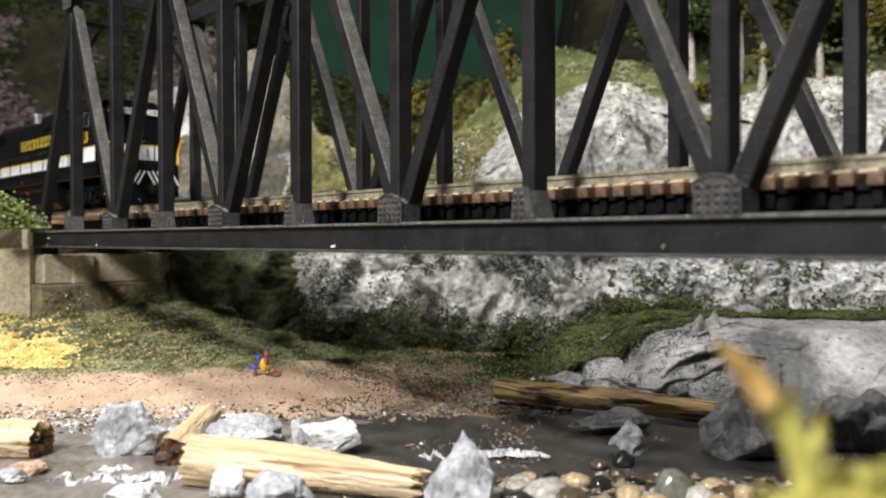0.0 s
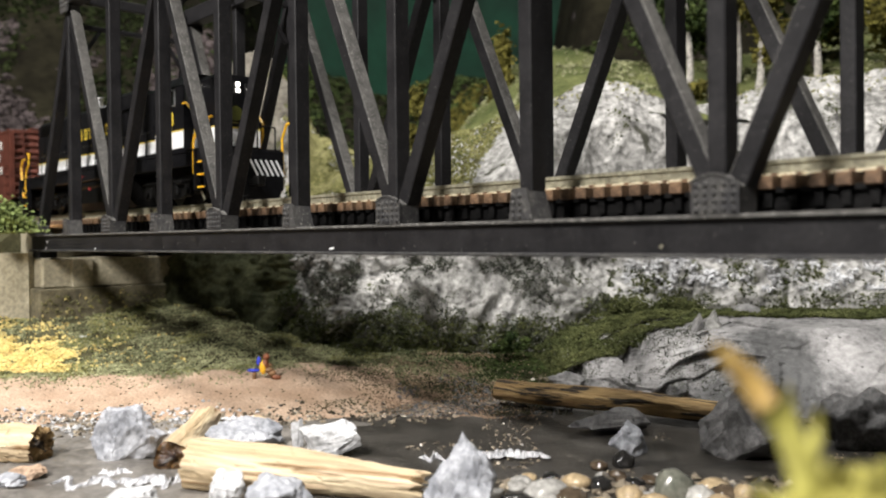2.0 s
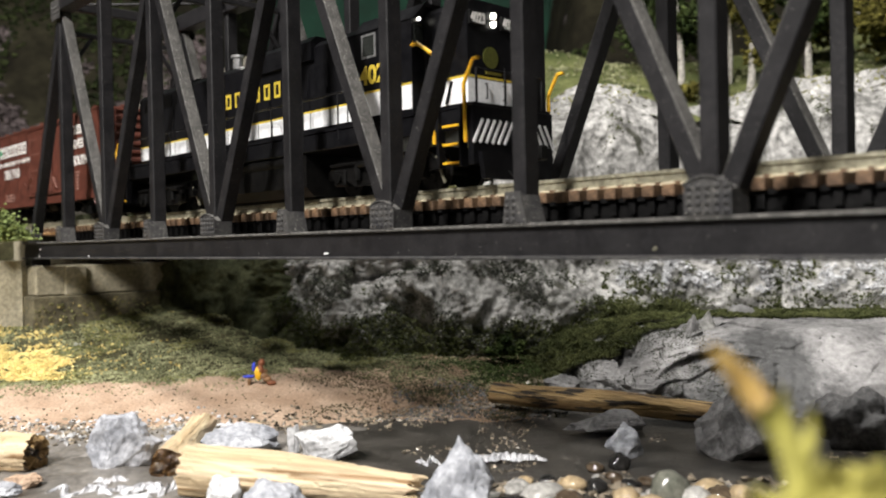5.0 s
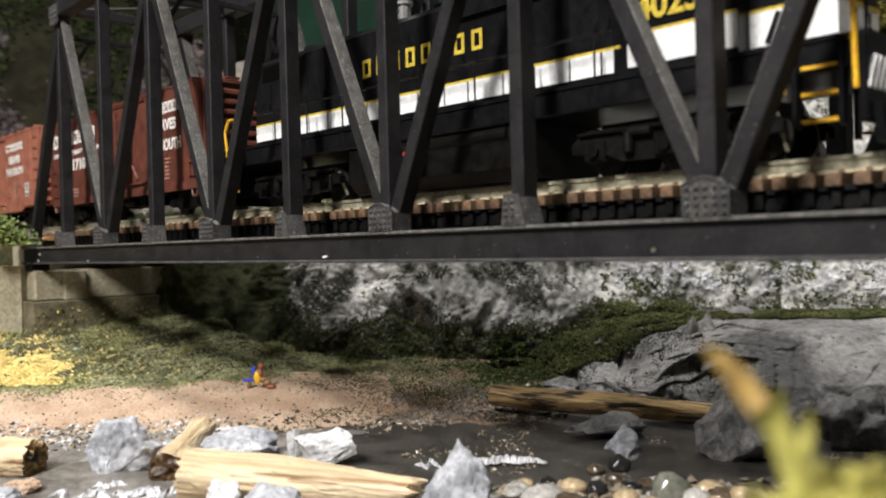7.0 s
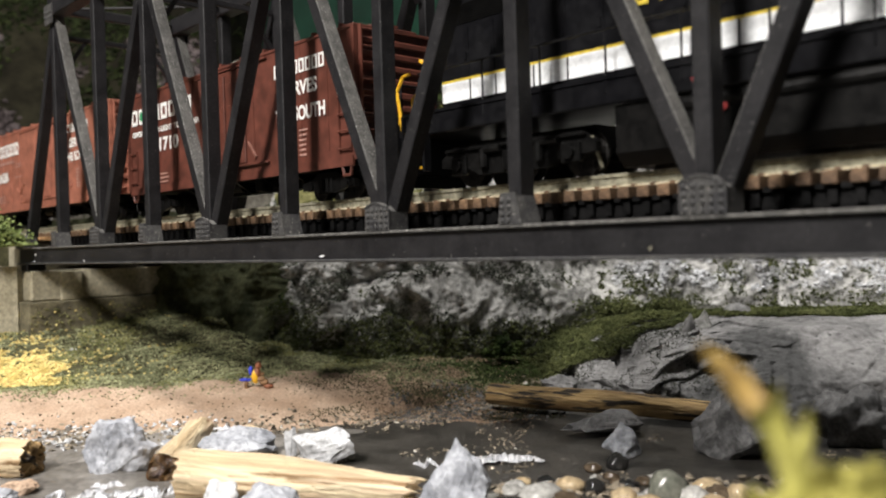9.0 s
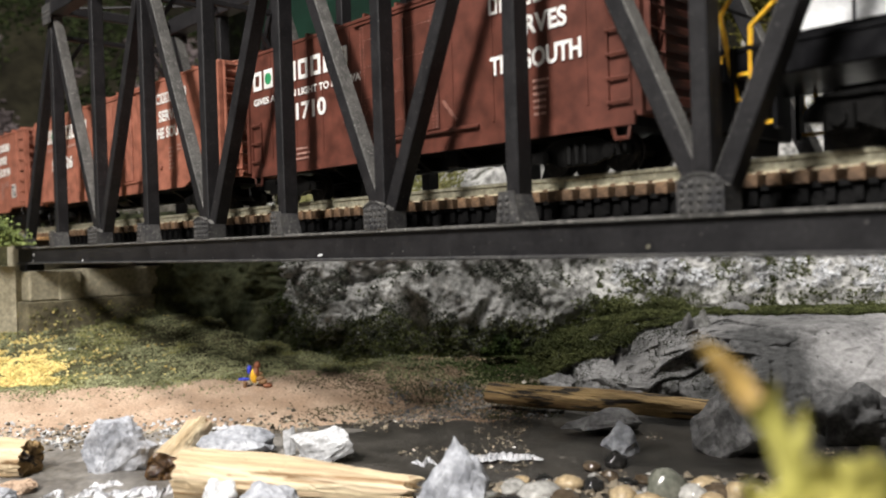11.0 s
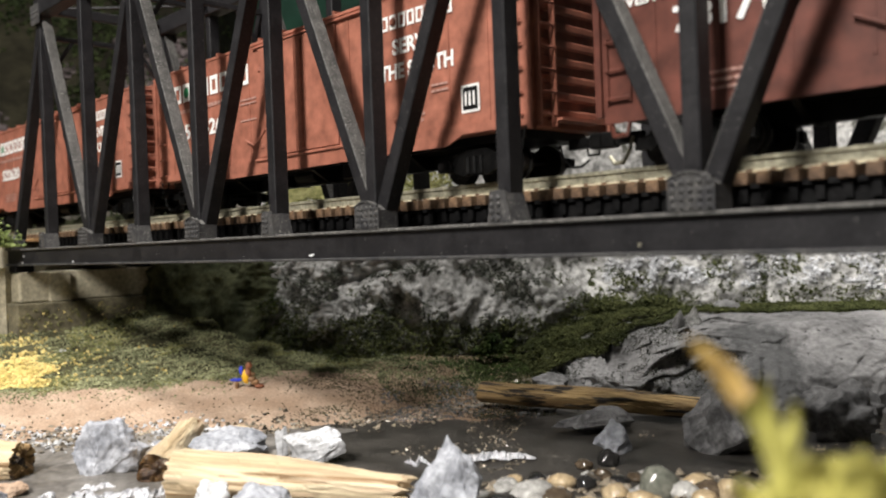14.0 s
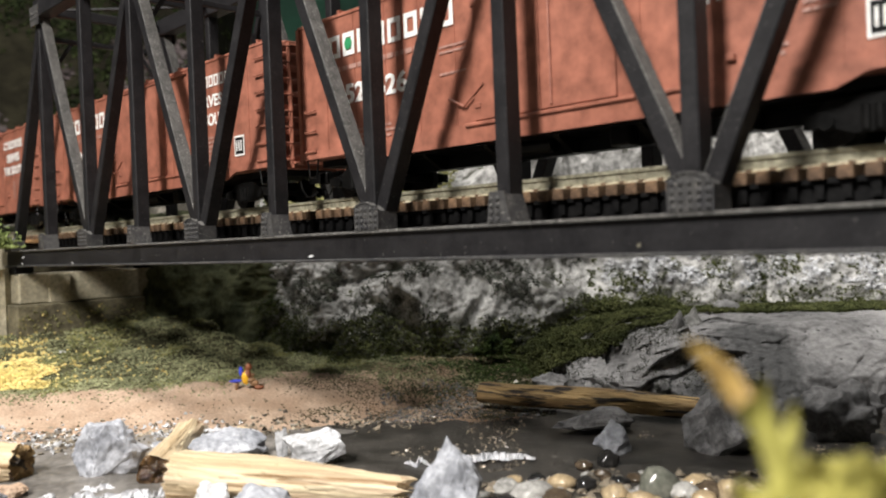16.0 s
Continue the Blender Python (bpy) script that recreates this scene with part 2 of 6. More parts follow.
def box(bm, x0, x1, y0, y1, z0, z1, bev=0.0):
    r = bmesh.ops.create_cube(bm, size=1.0, matrix=Matrix.Translation(((x0 + x1) / 2, (y0 + y1) / 2, (z0 + z1) / 2)) @ Matrix.Diagonal((x1 - x0, y1 - y0, z1 - z0, 1)))
    if bev:
        es = list({e for v in r["verts"] for e in v.link_edges})
        bmesh.ops.bevel(bm, geom=es, offset=bev, segments=1, affect="EDGES")
    return bm


def boxes(*specs, bev=0.0):
    bm = bmesh.new()
    for s in specs:
        box(bm, *s, bev=bev)
    return bm


def bar(bm, a, b, w, h, up=(0, 1, 0), bev=0.0):
    """A bar from a to b; h is its size along up, w across."""
    a, b = Vector(a), Vector(b)
    d = (b - a).normalized()
    s = d.cross(Vector(up)).normalized()
    u = s.cross(d)
    m = Matrix((s, d, u)).transposed().to_4x4()
    m.translation = (a + b) / 2
    r = bmesh.ops.create_cube(bm, size=1.0, matrix=m @ Matrix.Diagonal((w, (b - a).length, h, 1)))
    if bev:
        bmesh.ops.bevel(bm, geom=list({e for v in r["verts"] for e in v.link_edges}), offset=bev, segments=1, affect="EDGES")
    return bm


def rod(bm, pts, r, seg=6):
    for a, b in zip(pts, pts[1:]):
        a, b = Vector(a), Vector(b)
        m = (b - a).to_track_quat("Z", "Y").to_matrix().to_4x4()
        m.translation = (a + b) / 2
        bmesh.ops.create_cone(bm, cap_ends=True, segments=seg, radius1=r, radius2=r, depth=(b - a).length + r * 0.6, matrix=m)
    return bm


def disc(bm, c, axis, r, depth, seg=16):
    m = Vector(axis).to_track_quat("Z", "Y").to_matrix().to_4x4()
    m.translation = c
    bmesh.ops.create_cone(bm, cap_ends=True, segments=seg, radius1=r, radius2=r, depth=depth, matrix=m)
    return bm


def prism(pts, x0, x1, axis="x"):
    """A closed outline (two coordinates each) drawn out between x0 and x1 along an axis."""
    bm = bmesh.new()
    def at(k, p):
        return (k, *p) if axis == "x" else (p[0], k, p[1]) if axis == "y" else (*p, k)
    lo, hi = [bm.verts.new(at(x0, p)) for p in pts], [bm.verts.new(at(x1, p)) for p in pts]
    bm.faces.new(lo)
    bm.faces.new(list(reversed(hi)))
    for i in range(len(pts)):
        j = (i + 1) % len(pts)
        bm.faces.new((lo[i], hi[i], hi[j], lo[j]))
    bmesh.ops.recalc_face_normals(bm, faces=bm.faces[:])
    return bm


def fbm(p, scale, octaves=5, rough=0.55):
    v, a, s = 0.0, 1.0, scale
    for _ in range(octaves):
        v += a * noise.noise(Vector(p) * s)
        a, s = a * rough, s * 2.03
    return v


def ridged(p, scale, octaves=4):
    v, a, s = 0.0, 1.0, scale
    for _ in range(octaves):
        v += a * (1 - 2 * abs(noise.noise(Vector(p) * s)))
        a, s = a * 0.5, s * 2.1
    return v


# The river valley is laid out along u (across) and d (into the valley) from the front edge of the layout.
EX, EY = 0.50934, -0.16430
RIGHT, INTO = (0.6823, 0.7311), (-0.7311, 0.6823)


def ud(u, d, z):
    return Vector((EX + RIGHT[0] * u + INTO[0] * d, EY + RIGHT[1] * u + INTO[1] * d, z))


def interp(x, table):
    xs = [t[0] for t in table]
    if x <= xs[0]:
        return table[0][1]
    for (a, va), (b, vb) in zip(table, table[1:]):
        if x <= b:
            k = (x - a) / (b - a)
            return va + (vb - va) * k * k * (3 - 2 * k)
    return table[-1][1]


def sheet(name, u0, u1, d0, d1, nu, nd, height, material, label):
    verts, faces = [], []
    for j in range(nd + 1):
        for i in range(nu + 1):
            u, d = u0 + (u1 - u0) * i / nu, d0 + (d1 - d0) * j / nd
            verts.append(ud(u, d, height(u, d)))
    for j in range(nd):
        for i in range(nu):
            a = j * (nu + 1) + i
            faces.append((a, a + 1, a + nu + 2, a + nu + 1))
    ob = mesh_of(name, verts, faces, material, None, label, True)
    return tagged(ob, label, "ground", kind="structure")


def crumbs(name, centres, size, material, label, category, parent=None, squash=0.8, kind="stuff"):
    """Many small irregular grains of ground foam or gravel in one mesh."""
    rnd = np.random.RandomState(len(centres) + 7)
    base = np.array([(0, 0, 1), (0.94, 0, -0.33), (-0.47, 0.82, -0.33), (-0.47, -0.82, -0.33), (0.1, 0.2, -0.9)])
    tri = np.array([(0, 1, 2), (0, 2, 3), (0, 3, 1), (1, 4, 2), (2, 4, 3), (3, 4, 1)])
    n = len(centres)
    q = rnd.normal(size=(n, 4))
    q /= np.linalg.norm(q, axis=1)[:, None]
    w, x, y, z = q.T
    m = np.stack([1 - 2 * (y * y + z * z), 2 * (x * y - z * w), 2 * (x * z + y * w), 2 * (x * y + z * w), 1 - 2 * (x * x + z * z), 2 * (y * z - x * w), 2 * (x * z - y * w), 2 * (y * z + x * w), 1 - 2 * (x * x + y * y)], 1).reshape(n, 3, 3)
    s = size * rnd.uniform(0.5, 1.4, n)
    v = np.einsum("nij,kj->nki", m, base) * s[:, None, None] * rnd.uniform(0.7, 1.3, (n, 5, 1))
    v[:, :, 2] *= squash
    v = (v + np.array(centres)[:, None, :]).reshape(-1, 3)
    f = (tri[None] + (np.arange(n) * 5)[:, None, None]).reshape(-1, 3)
    ob = mesh_of(name, v, f.tolist(), material, parent, label)
    return tagged(ob, label, category, kind=kind)


# ---- room that closes the place ----
def room():
    x0, x1, y0, y1, z0, z1 = -2.6, 3.0, -2.8, 2.6, -1.15, 1.72
    for name, s, m in (("floor", (x0, x1, y0, y1, z0 - 0.05, z0), FLOORING), ("ceiling", (x0, x1, y0, y1, z1, z1 + 0.05), PLASTER),
                       ("wall_west", (x0 - 0.1, x0, y0, y1, z0, z1), PLASTER), ("wall_east", (x1, x1 + 0.1, y0, y1, z0, z1), PLASTER),
                       ("wall_south", (x0, x1, y0 - 0.1, y0, z0, z1), PLASTER), ("wall_north", (x0, x1, y1, y1 + 0.1, z0, z1), PLASTER)):
        tagged(part(name, boxes(s), m), "plain " + ("grey room floor" if name == "floor" else "pale painted room surface"), name.split("_")[0], kind="structure")


room()
tagged(part("layout_base", boxes((-2.0, 2.0, -0.75, 1.95, -1.15, -0.215)), FLOORING), "plain base that carries the model landscape", "base", kind="structure")
tagged(part("landform", boxes((-1.9, 1.9, -0.30, 1.9, -0.2145, -0.092), bev=0.01), SOIL), "dark soil landform under the model valley", "ground", kind="structure")


# ---- ground ----
def bed_z(u, d):
    p = (u, d, 0.3)
    return -0.0735 + 0.0013 * fbm(p, 18, 3) + 0.0008 * fbm(p, 75, 3) + 0.00045 * fbm(p, 200, 2)


SHORE = [(-0.30, 0.310), (-0.15, 0.318), (-0.06, 0.322), (0.0, 0.338), (0.03, 0.365), (0.07, 0.42), (0.2, 0.6)]
GRASS_EDGE = [(-0.30, 0.392), (-0.19, 0.393), (-0.126, 0.395), (-0.096, 0.410), (-0.065, 0.420), (-0.029, 0.415), (-0.004, 0.395), (0.05, 0.385), (0.2, 0.40)]


SAND_EDGE = [(-0.30, 0.310), (-0.15, 0.318), (-0.07, 0.322), (-0.03, 0.334), (-0.008, 0.36), (0.010, 0.41), (0.03, 0.60)]


def slope_z(u, d, edge):
    k = d - interp(u, edge) - 0.006 * fbm((u, d, 1.7), 45, 3)
    p = (u, d, 2.1)
    return -0.0735 + (0.12 * min(k, 0.07) + 0.03 * max(k - 0.07, 0) if k > 0 else 0.6 * k) + 0.0010 * fbm(p, 30, 3) + 0.00022 * fbm(p, 260, 2)


def beach_z(u, d):
    return slope_z(u, d, SAND_EDGE)


def bank_z(u, d):
    k = d - interp(u, GRASS_EDGE) - 0.010 * fbm((u, d, 5.2), 60, 4)
    return slope_z(u, d, SHORE) + min(interp(u, [(-0.13, 0.17), (-0.05, 0.09)]) * k + 0.0006, 0.03) + (0.0014 * fbm((u, d, 8.8), 60, 4) if k > 0 else 0)


sheet("ground", -0.95, 0.95, -0.12, 0.75, 220, 160, bed_z, MUD, "dark wet grey river mud of the model creek")


def silt_z(u, d):
    side = max(u + 0.05 + 0.02 * fbm((u, d, 6.6), 30, 3), 0) * 0.12
    return bed_z(u, d) + 0.0009 - side + 0.0012 * fbm((u, d, 9.9), 26, 3)


# paler sheet over the mud, drawn for the stronger light at this side
sheet("lit_silt_flat", -0.42, 0.03, 0.12, 0.345, 200, 110, silt_z, SILT_LIT, "wet silt flat in front of the beach, lightened for the light there")
sheet("beach", -0.42, 0.16, 0.28, 0.62, 240, 150, beach_z, SAND, "pinkish sand beach along the model creek")
sheet("bank", -0.44, 0.30, 0.34, 0.66, 220, 130, bank_z, SOIL, "mossy dark soil bank at the foot of the cliff")

# The pale cliff behind the bridge: stations along u with (d, z) at foot, under the ledge, face and brow.
CLIFF_ST = [
    (-0.34, (0.62, -0.084), (0.66, -0.03), (0.70, 0.02), (0.76, 0.055)),
    (-0.20, (0.545, -0.084), (0.565, -0.02), (0.585, 0.02), (0.64, 0.104)),
    (-0.13, (0.510, -0.084), (0.530, -0.02), (0.565, 0.02), (0.63, 0.132)),
    (-0.105, (0.485, -0.084), (0.508, -0.025), (0.55, 0.015), (0.62, 0.105)),
    (-0.085, (0.458, -0.084), (0.485, -0.03), (0.53, 0.010), (0.61, 0.066)),
    (-0.04, (0.425, -0.084), (0.455, -0.03), (0.49, 0.004), (0.57, 0.046)),
    (0.02, (0.415, -0.084), (0.45, -0.025), (0.47, 0.022), (0.54, 0.062)),
    (0.06, (0.42, -0.084), (0.46, -0.025), (0.48, 0.052), (0.53, 0.079)),
    (0.10, (0.445, -0.075), (0.49, -0.015), (0.50, 0.062), (0.54, 0.093)),
    (0.16, (0.475, -0.07), (0.51, -0.005), (0.52, 0.052), (0.55, 0.078)),
    (0.24, (0.455, -0.07), (0.50, 0.000), (0.52, 0.066), (0.55, 0.095)),
    (0.40, (0.385, -0.07), (0.44, 0.000), (0.48, 0.080), (0.53, 0.118)),
]


def cliff_point(u, s):
    """s runs 0 to 3 from the foot to the brow."""
    i = min(int(s), 2)
    k = s - i
    dz = []
    for c in (0, 1):
        a = interp(u, [(st[0], st[1 + i][c]) for st in CLIFF_ST])
        b = interp(u, [(st[0], st[2 + i][c]) for st in CLIFF_ST])
        dz.append(a + (b - a) * k)
    return dz


def facets(p, scale):
    """Tilted planes, one to a cell, as broken rock has them."""
    q = p * scale
    pt = noise.voronoi(q)[1][0]
    t = pt * 7.3
    tilt = Vector((noise.noise(t), noise.noise(t + Vector((5.1, 0, 0))), noise.noise(t + Vector((0, 3.7, 0)))))
    return (q - pt).dot(tilt) * 2.0 + 0.5 * noise.noise(t + Vector((0, 0, 8.2)))


def cliff_relief(w, u):
    f = Vector((w.x, w.y, w.z * 0.55))  # folds run down the face
    return 0.010 * noise.noise(w * 16) + 0.0042 * ridged(f, 36, 3) + 0.0055 * facets(f, 34) + 0.0012 * facets(w, 120) + 0.0014 * ridged(w, 95, 3) + 0.0006 * ridged(w, 250, 2) + 0.0009 * fbm(w, 520, 2)


def outcrop_relief(w, u):
    k = min(max((u - 0.115) / 0.03, 0), 1)
    crag = 0.0085 * facets(w, 38) + 0.0030 * facets(w, 95) + 0.0007 * facets(w, 240) + 0.0006 * ridged(w, 120, 2) + 0.0003 * fbm(w, 420, 2)
    worn = 0.0060 * noise.noise(w * 17) + 0.0022 * fbm(w, 60, 3) + 0.0008 * facets(w, 110) + 0.0006 * fbm(w, 420, 2)
    return 1.5 * (crag * (1 - k) + worn * k)


def rock_sheet(name, u0, u1, nu, ns, smax, point, amp, material, label, seed=0.0, out=(0.0, -1.0, 0.45), relief=cliff_relief):
    verts, faces = [], []
    o = Vector((INTO[0] * out[1], INTO[1] * out[1], out[2])).normalized()
    for j in range(ns + 1):
        for i in range(nu + 1):
            u, s = u0 + (u1 - u0) * i / nu, smax * j / ns
            d, z = point(u, s)
            p = ud(u, d, z)
            q = p + Vector((seed, seed * 0.7, 0))
            w = q + 0.02 * Vector((noise.noise(q * 25), noise.noise(q * 25 + Vector((9, 0, 0))), noise.noise(q * 25 + Vector((0, 9, 0)))))
            h = relief(w, u)
            verts.append(p + o * h * amp * (1.0 if z < -0.005 else max(0.45, 1.0 - 25 * (z + 0.005))))
    for j in range(ns):
        for i in range(nu):
            a = j * (nu + 1) + i
            faces.append((a, a + 1, a + nu + 2, a + nu + 1))
    ob = mesh_of(name, verts, faces, material, None, label, True)
    return tagged(ob, label, "rock", kind="structure")


cliff = rock_sheet("cliff", -0.34, 0.40, 560, 240, 3.0, cliff_point, 1.0, CLIFF, "pale grey cast plaster rock cliff behind the bridge")


def slope_point(u, s):
    d, z = cliff_point(u, s)
    edge = max(u + 0.100, 0) * 0.8 + 0.008 * noise.noise(Vector((u * 60, s * 2, 3)))
    return d - 0.016 + edge, z


rock_sheet("mossy_slope", -0.33, -0.05, 200, 120, 2.0, slope_point, 0.8, MOSSROCK_SHADED, "mossy slope beside the abutment, bridge shade in its colour", 0.0)


def turf_point(u, s):
    d, z = cliff_point(u, 1.75 + s * 0.42)
    edge = max(abs(u + 0.068) - 0.028, 0) * 0.9 + 0.010 * noise.noise(Vector((u * 50, s * 2, 7)))
    return d - 0.006 + edge, z


rock_sheet("turf_slope", -0.125, -0.01, 110, 70, 3.0, turf_point, 0.6, YSLOPE, "yellow-green turf slope among the rocks", 0.0)

def crag_point(u, s):
    d, z = cliff_point(u, 1.5 + s * 0.5)
    return d - 0.005 + max(u + 0.105, 0) * 1.2, z


# sheet over the pale cliff that dims this far part by colour
rock_sheet("brown_crag", -0.33, -0.09, 170, 90, 3.0, crag_point, 0.8, BROWNROCK_DIM, "brownish rock face above the mossy slope, dim light in its colour", 1.7)

OUT_ST = [
    (0.035, (0.408, -0.090), (0.422, -0.072), (0.436, -0.064), (0.47, -0.060)),
    (0.07, (0.363, -0.090), (0.380, -0.068), (0.402, -0.055), (0.45, -0.050)),
    (0.10, (0.335, -0.090), (0.348, -0.066), (0.370, -0.049), (0.42, -0.0425)),
    (0.14, (0.315, -0.090), (0.328, -0.063), (0.352, -0.0440), (0.395, -0.0400)),
    (0.20, (0.305, -0.090), (0.318, -0.061), (0.343, -0.0430), (0.385, -0.0395)),
    (0.34, (0.290, -0.090), (0.303, -0.060), (0.328, -0.0430), (0.37, -0.0390)),
]


def out_point(u, s):
    i = min(int(s), 2)
    k = s - i
    return [interp(u, [(t[0], t[1 + i][c]) for t in OUT_ST]) * (1 - k) + interp(u, [(t[0], t[2 + i][c]) for t in OUT_ST]) * k for c in (0, 1)]


outcrop = rock_sheet("rock_outcrop", 0.035, 0.34, 360, 200, 3.0, out_point, 0.6, GREYROCK, "grey carved plaster rock outcrop beside the creek", 3.3, (0, -1.0, 0.3), outcrop_relief)


# plateau, hillside and backdrop behind
def plateau_z(u, d):
    z = interp(u, [(-0.5, -0.03), (-0.2, -0.03), (-0.13, -0.02), (-0.085, 0.025), (-0.03, 0.036), (0.03, 0.060), (0.10, 0.082), (0.2, 0.074), (0.4, 0.104)])
    return z + interp(u, [(-0.2, 0.14), (0.0, 0.12), (0.07, 0.36), (0.3, 0.34)]) * min(max(d - 0.55, 0), 0.22) - 0.4 * max(0.55 - d, 0) + 0.006 * fbm((u, d, 4.4), 22, 4)


sheet("plateau", -0.36, 0.62, 0.525, 1.25, 150, 110, plateau_z, GRASS, "green and yellow turf slope above the cliff")


def hill_z(u, d):
    k = (d - 0.80) + 0.05 * fbm((u, 0, 3.1), 6, 2)
    crest = interp(u, [(-0.42, 0.9), (-0.33, 0.60), (-0.26, 0.27), (-0.05, 0.235), (0.10, 0.235), (0.17, 0.29), (0.25, 0.6), (0.4, 0.9)])
    return -0.06 + min(max(k, 0) * 1.05, crest) + 0.02 * fbm((u, d, 0.9), 9, 5)


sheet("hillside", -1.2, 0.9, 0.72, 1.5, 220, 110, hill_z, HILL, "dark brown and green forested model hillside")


def backdrop():
    bm = bmesh.new()
    ring = [ud(-1.4 + 3.0 * i / 24, 1.62 - 0.25 * ((i - 12) / 12) ** 2, 0) for i in range(25)]
    lo, hi = [bm.verts.new((p.x, p.y, -0.3)) for p in ring], [bm.verts.new((p.x, p.y, 1.1)) for p in ring]
    for i in range(24):
        bm.faces.new((lo[i], lo[i + 1], hi[i + 1], hi[i]))
    bmesh.ops.solidify(bm, geom=bm.faces[:], thickness=0.01)
    tagged(part("backdrop", bm, BACKDROP), "plain dark green painted backdrop board behind the layout", "backdrop", kind="structure")


backdrop()


# ---- approach embankments and abutments ----
def embankment(name, x0, x1):
    bm = prism([(-0.002, 0.004), (0.069, 0.004), (0.13, -0.10), (0.13, -0.2), (-0.06, -0.2), (-0.06, -0.10), (-0.012, -0.004)], x0, x1)
    tagged(part(name, bm, SOIL), "soil embankment that carries the track to the bridge", "embankment", kind="structure")


embankment("embankment_west", -1.5, -0.034)
embankment("embankment_east", 0.56, 1.5)


def abutment(name, x, s):
    """A stepped concrete bridge seat; s is the way towards the river."""
    th = thing(name, x, 0.0335, -0.0735, "beige concrete bridge abutment with mossy lower face", "abutment", "bridge abutments")
    X = lambda a, b: (min(a * s, b * s), max(a * s, b * s))
    part("footing", boxes((*X(-0.035, 0.010), -0.040, 0.080, -0.005, 0.0435), bev=0.0008), MOSSY, th, "mossy stained lower concrete block")
    part("bridge_seat", boxes((*X(-0.034, 0.006), -0.037, 0.075, 0.0436, 0.0605), bev=0.0008), CONCRETE, th)
    for y in (-0.033, 0.034):
        part("bearing", boxes((*X(-0.006, 0.004), y - 0.005, y + 0.005, 0.0606, 0.0642), bev=0.0004), DECK, th, "black bearing shoe")
    part("backwall", boxes((*X(-0.034, -0.014), -0.036, 0.074, 0.0606, 0.0770), bev=0.0008), CONCRETE, th)
    part("pilaster", boxes((*X(0.0062, 0.0088), -0.022, -0.010, 0.0436, 0.0600), bev=0.0005), CONCRETE, th)
    # wing wall with a sloping top, turned out towards the front of the layout
    w = prism([(0, 0), (0.0, 0.0655), (-0.02, 0.0655), (-0.075, 0.042), (-0.13, 0.015), (-0.13, 0)], -0.006, 0.006, "y")
    bmesh.ops.transform(w, matrix=pose(-0.0084 * s, -0.0361, -0.002, 0, 0, 38 if s > 0 else 142), verts=w.verts)
    part("wing_wall", w, CONCRETE, th, "sloping wing wall, moss stained")
    return th


abutment("abutment", 0.007, 1)
abutment("abutment", 0.525, -1)


# ---- truss bridge ----
P, W, TOP, NP = 0.0525, 0.0671, 0.1225, 10


def rivets(bm, x, z, y, r=0.00076):
    bmesh.ops.create_uvsphere(bm, u_segments=6, v_segments=4, radius=r, matrix=Matrix.Translation((x, y, z)) @ Matrix.Diagonal((1, 0.8, 1, 1)))


def gusset(n, y, side, parent):
    """side -1: the plate faces the front."""
    x = n * P
    f = y - 0.0036 if side < 0 else y + 0.0036
    g = f + side * 0.0008
    if n % 2 == 0:
        pts = [(x - 0.0056, 0), (x + 0.0052, 0), (x + 0.0052, 0.0062), (x + 0.0028, 0.0080), (x - 0.0030, 0.0080), (x - 0.0056, 0.0062)]
        cols, rows = 5, 4
    else:
        pts = [(x - 0.0044, 0), (x + 0.0036, 0), (x + 0.0014, 0.0080), (x - 0.0034, 0.0080)]
        cols, rows = 2, 4
    bm = prism(pts, min(f, g) - (0 if side < 0 else 0.0), max(f, g), "y")
    # box of the joint behind the plate
    back = prism([(px * 0.98 + x * 0.02, pz * 0.9) for px, pz in pts], min(f, f - side * 0.0068), max(f, f - side * 0.0068), "y")
    me = bpy.data.meshes.new("t")
    back.to_mesh(me)
    back.free()
    bm.from_mesh(me)
    bpy.data.meshes.remove(me)
    for c in range(cols):
        for r in range(rows):
            xx = x - 0.0043 + c * 0.00208 if cols == 5 else x - 0.0028 + c * 0.0021
            rivets(bm, xx, 0.0010 + r * 0.0017, g)
    if cols == 5:
        for q in range(7):
            bar(bm, (x - 0.0056 + q * 0.0015, g, 0.0064 + 0.0019 * math.sin(math.pi * min(q + 0.3, 6.5) / 7)), (x - 0.0056 + (q + 1) * 0.0015, g, 0.0064 + 0.0019 * math.sin(math.pi * min(q + 1.3, 6.5) / 7)), 0.0005, 0.0007)
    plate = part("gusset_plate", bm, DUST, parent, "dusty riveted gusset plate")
    plate.data.materials.append(DUST_TOPLIGHT)
    # up-facing faces: dust plus light from above, put in as colour
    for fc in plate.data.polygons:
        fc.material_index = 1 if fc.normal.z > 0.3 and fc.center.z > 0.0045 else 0


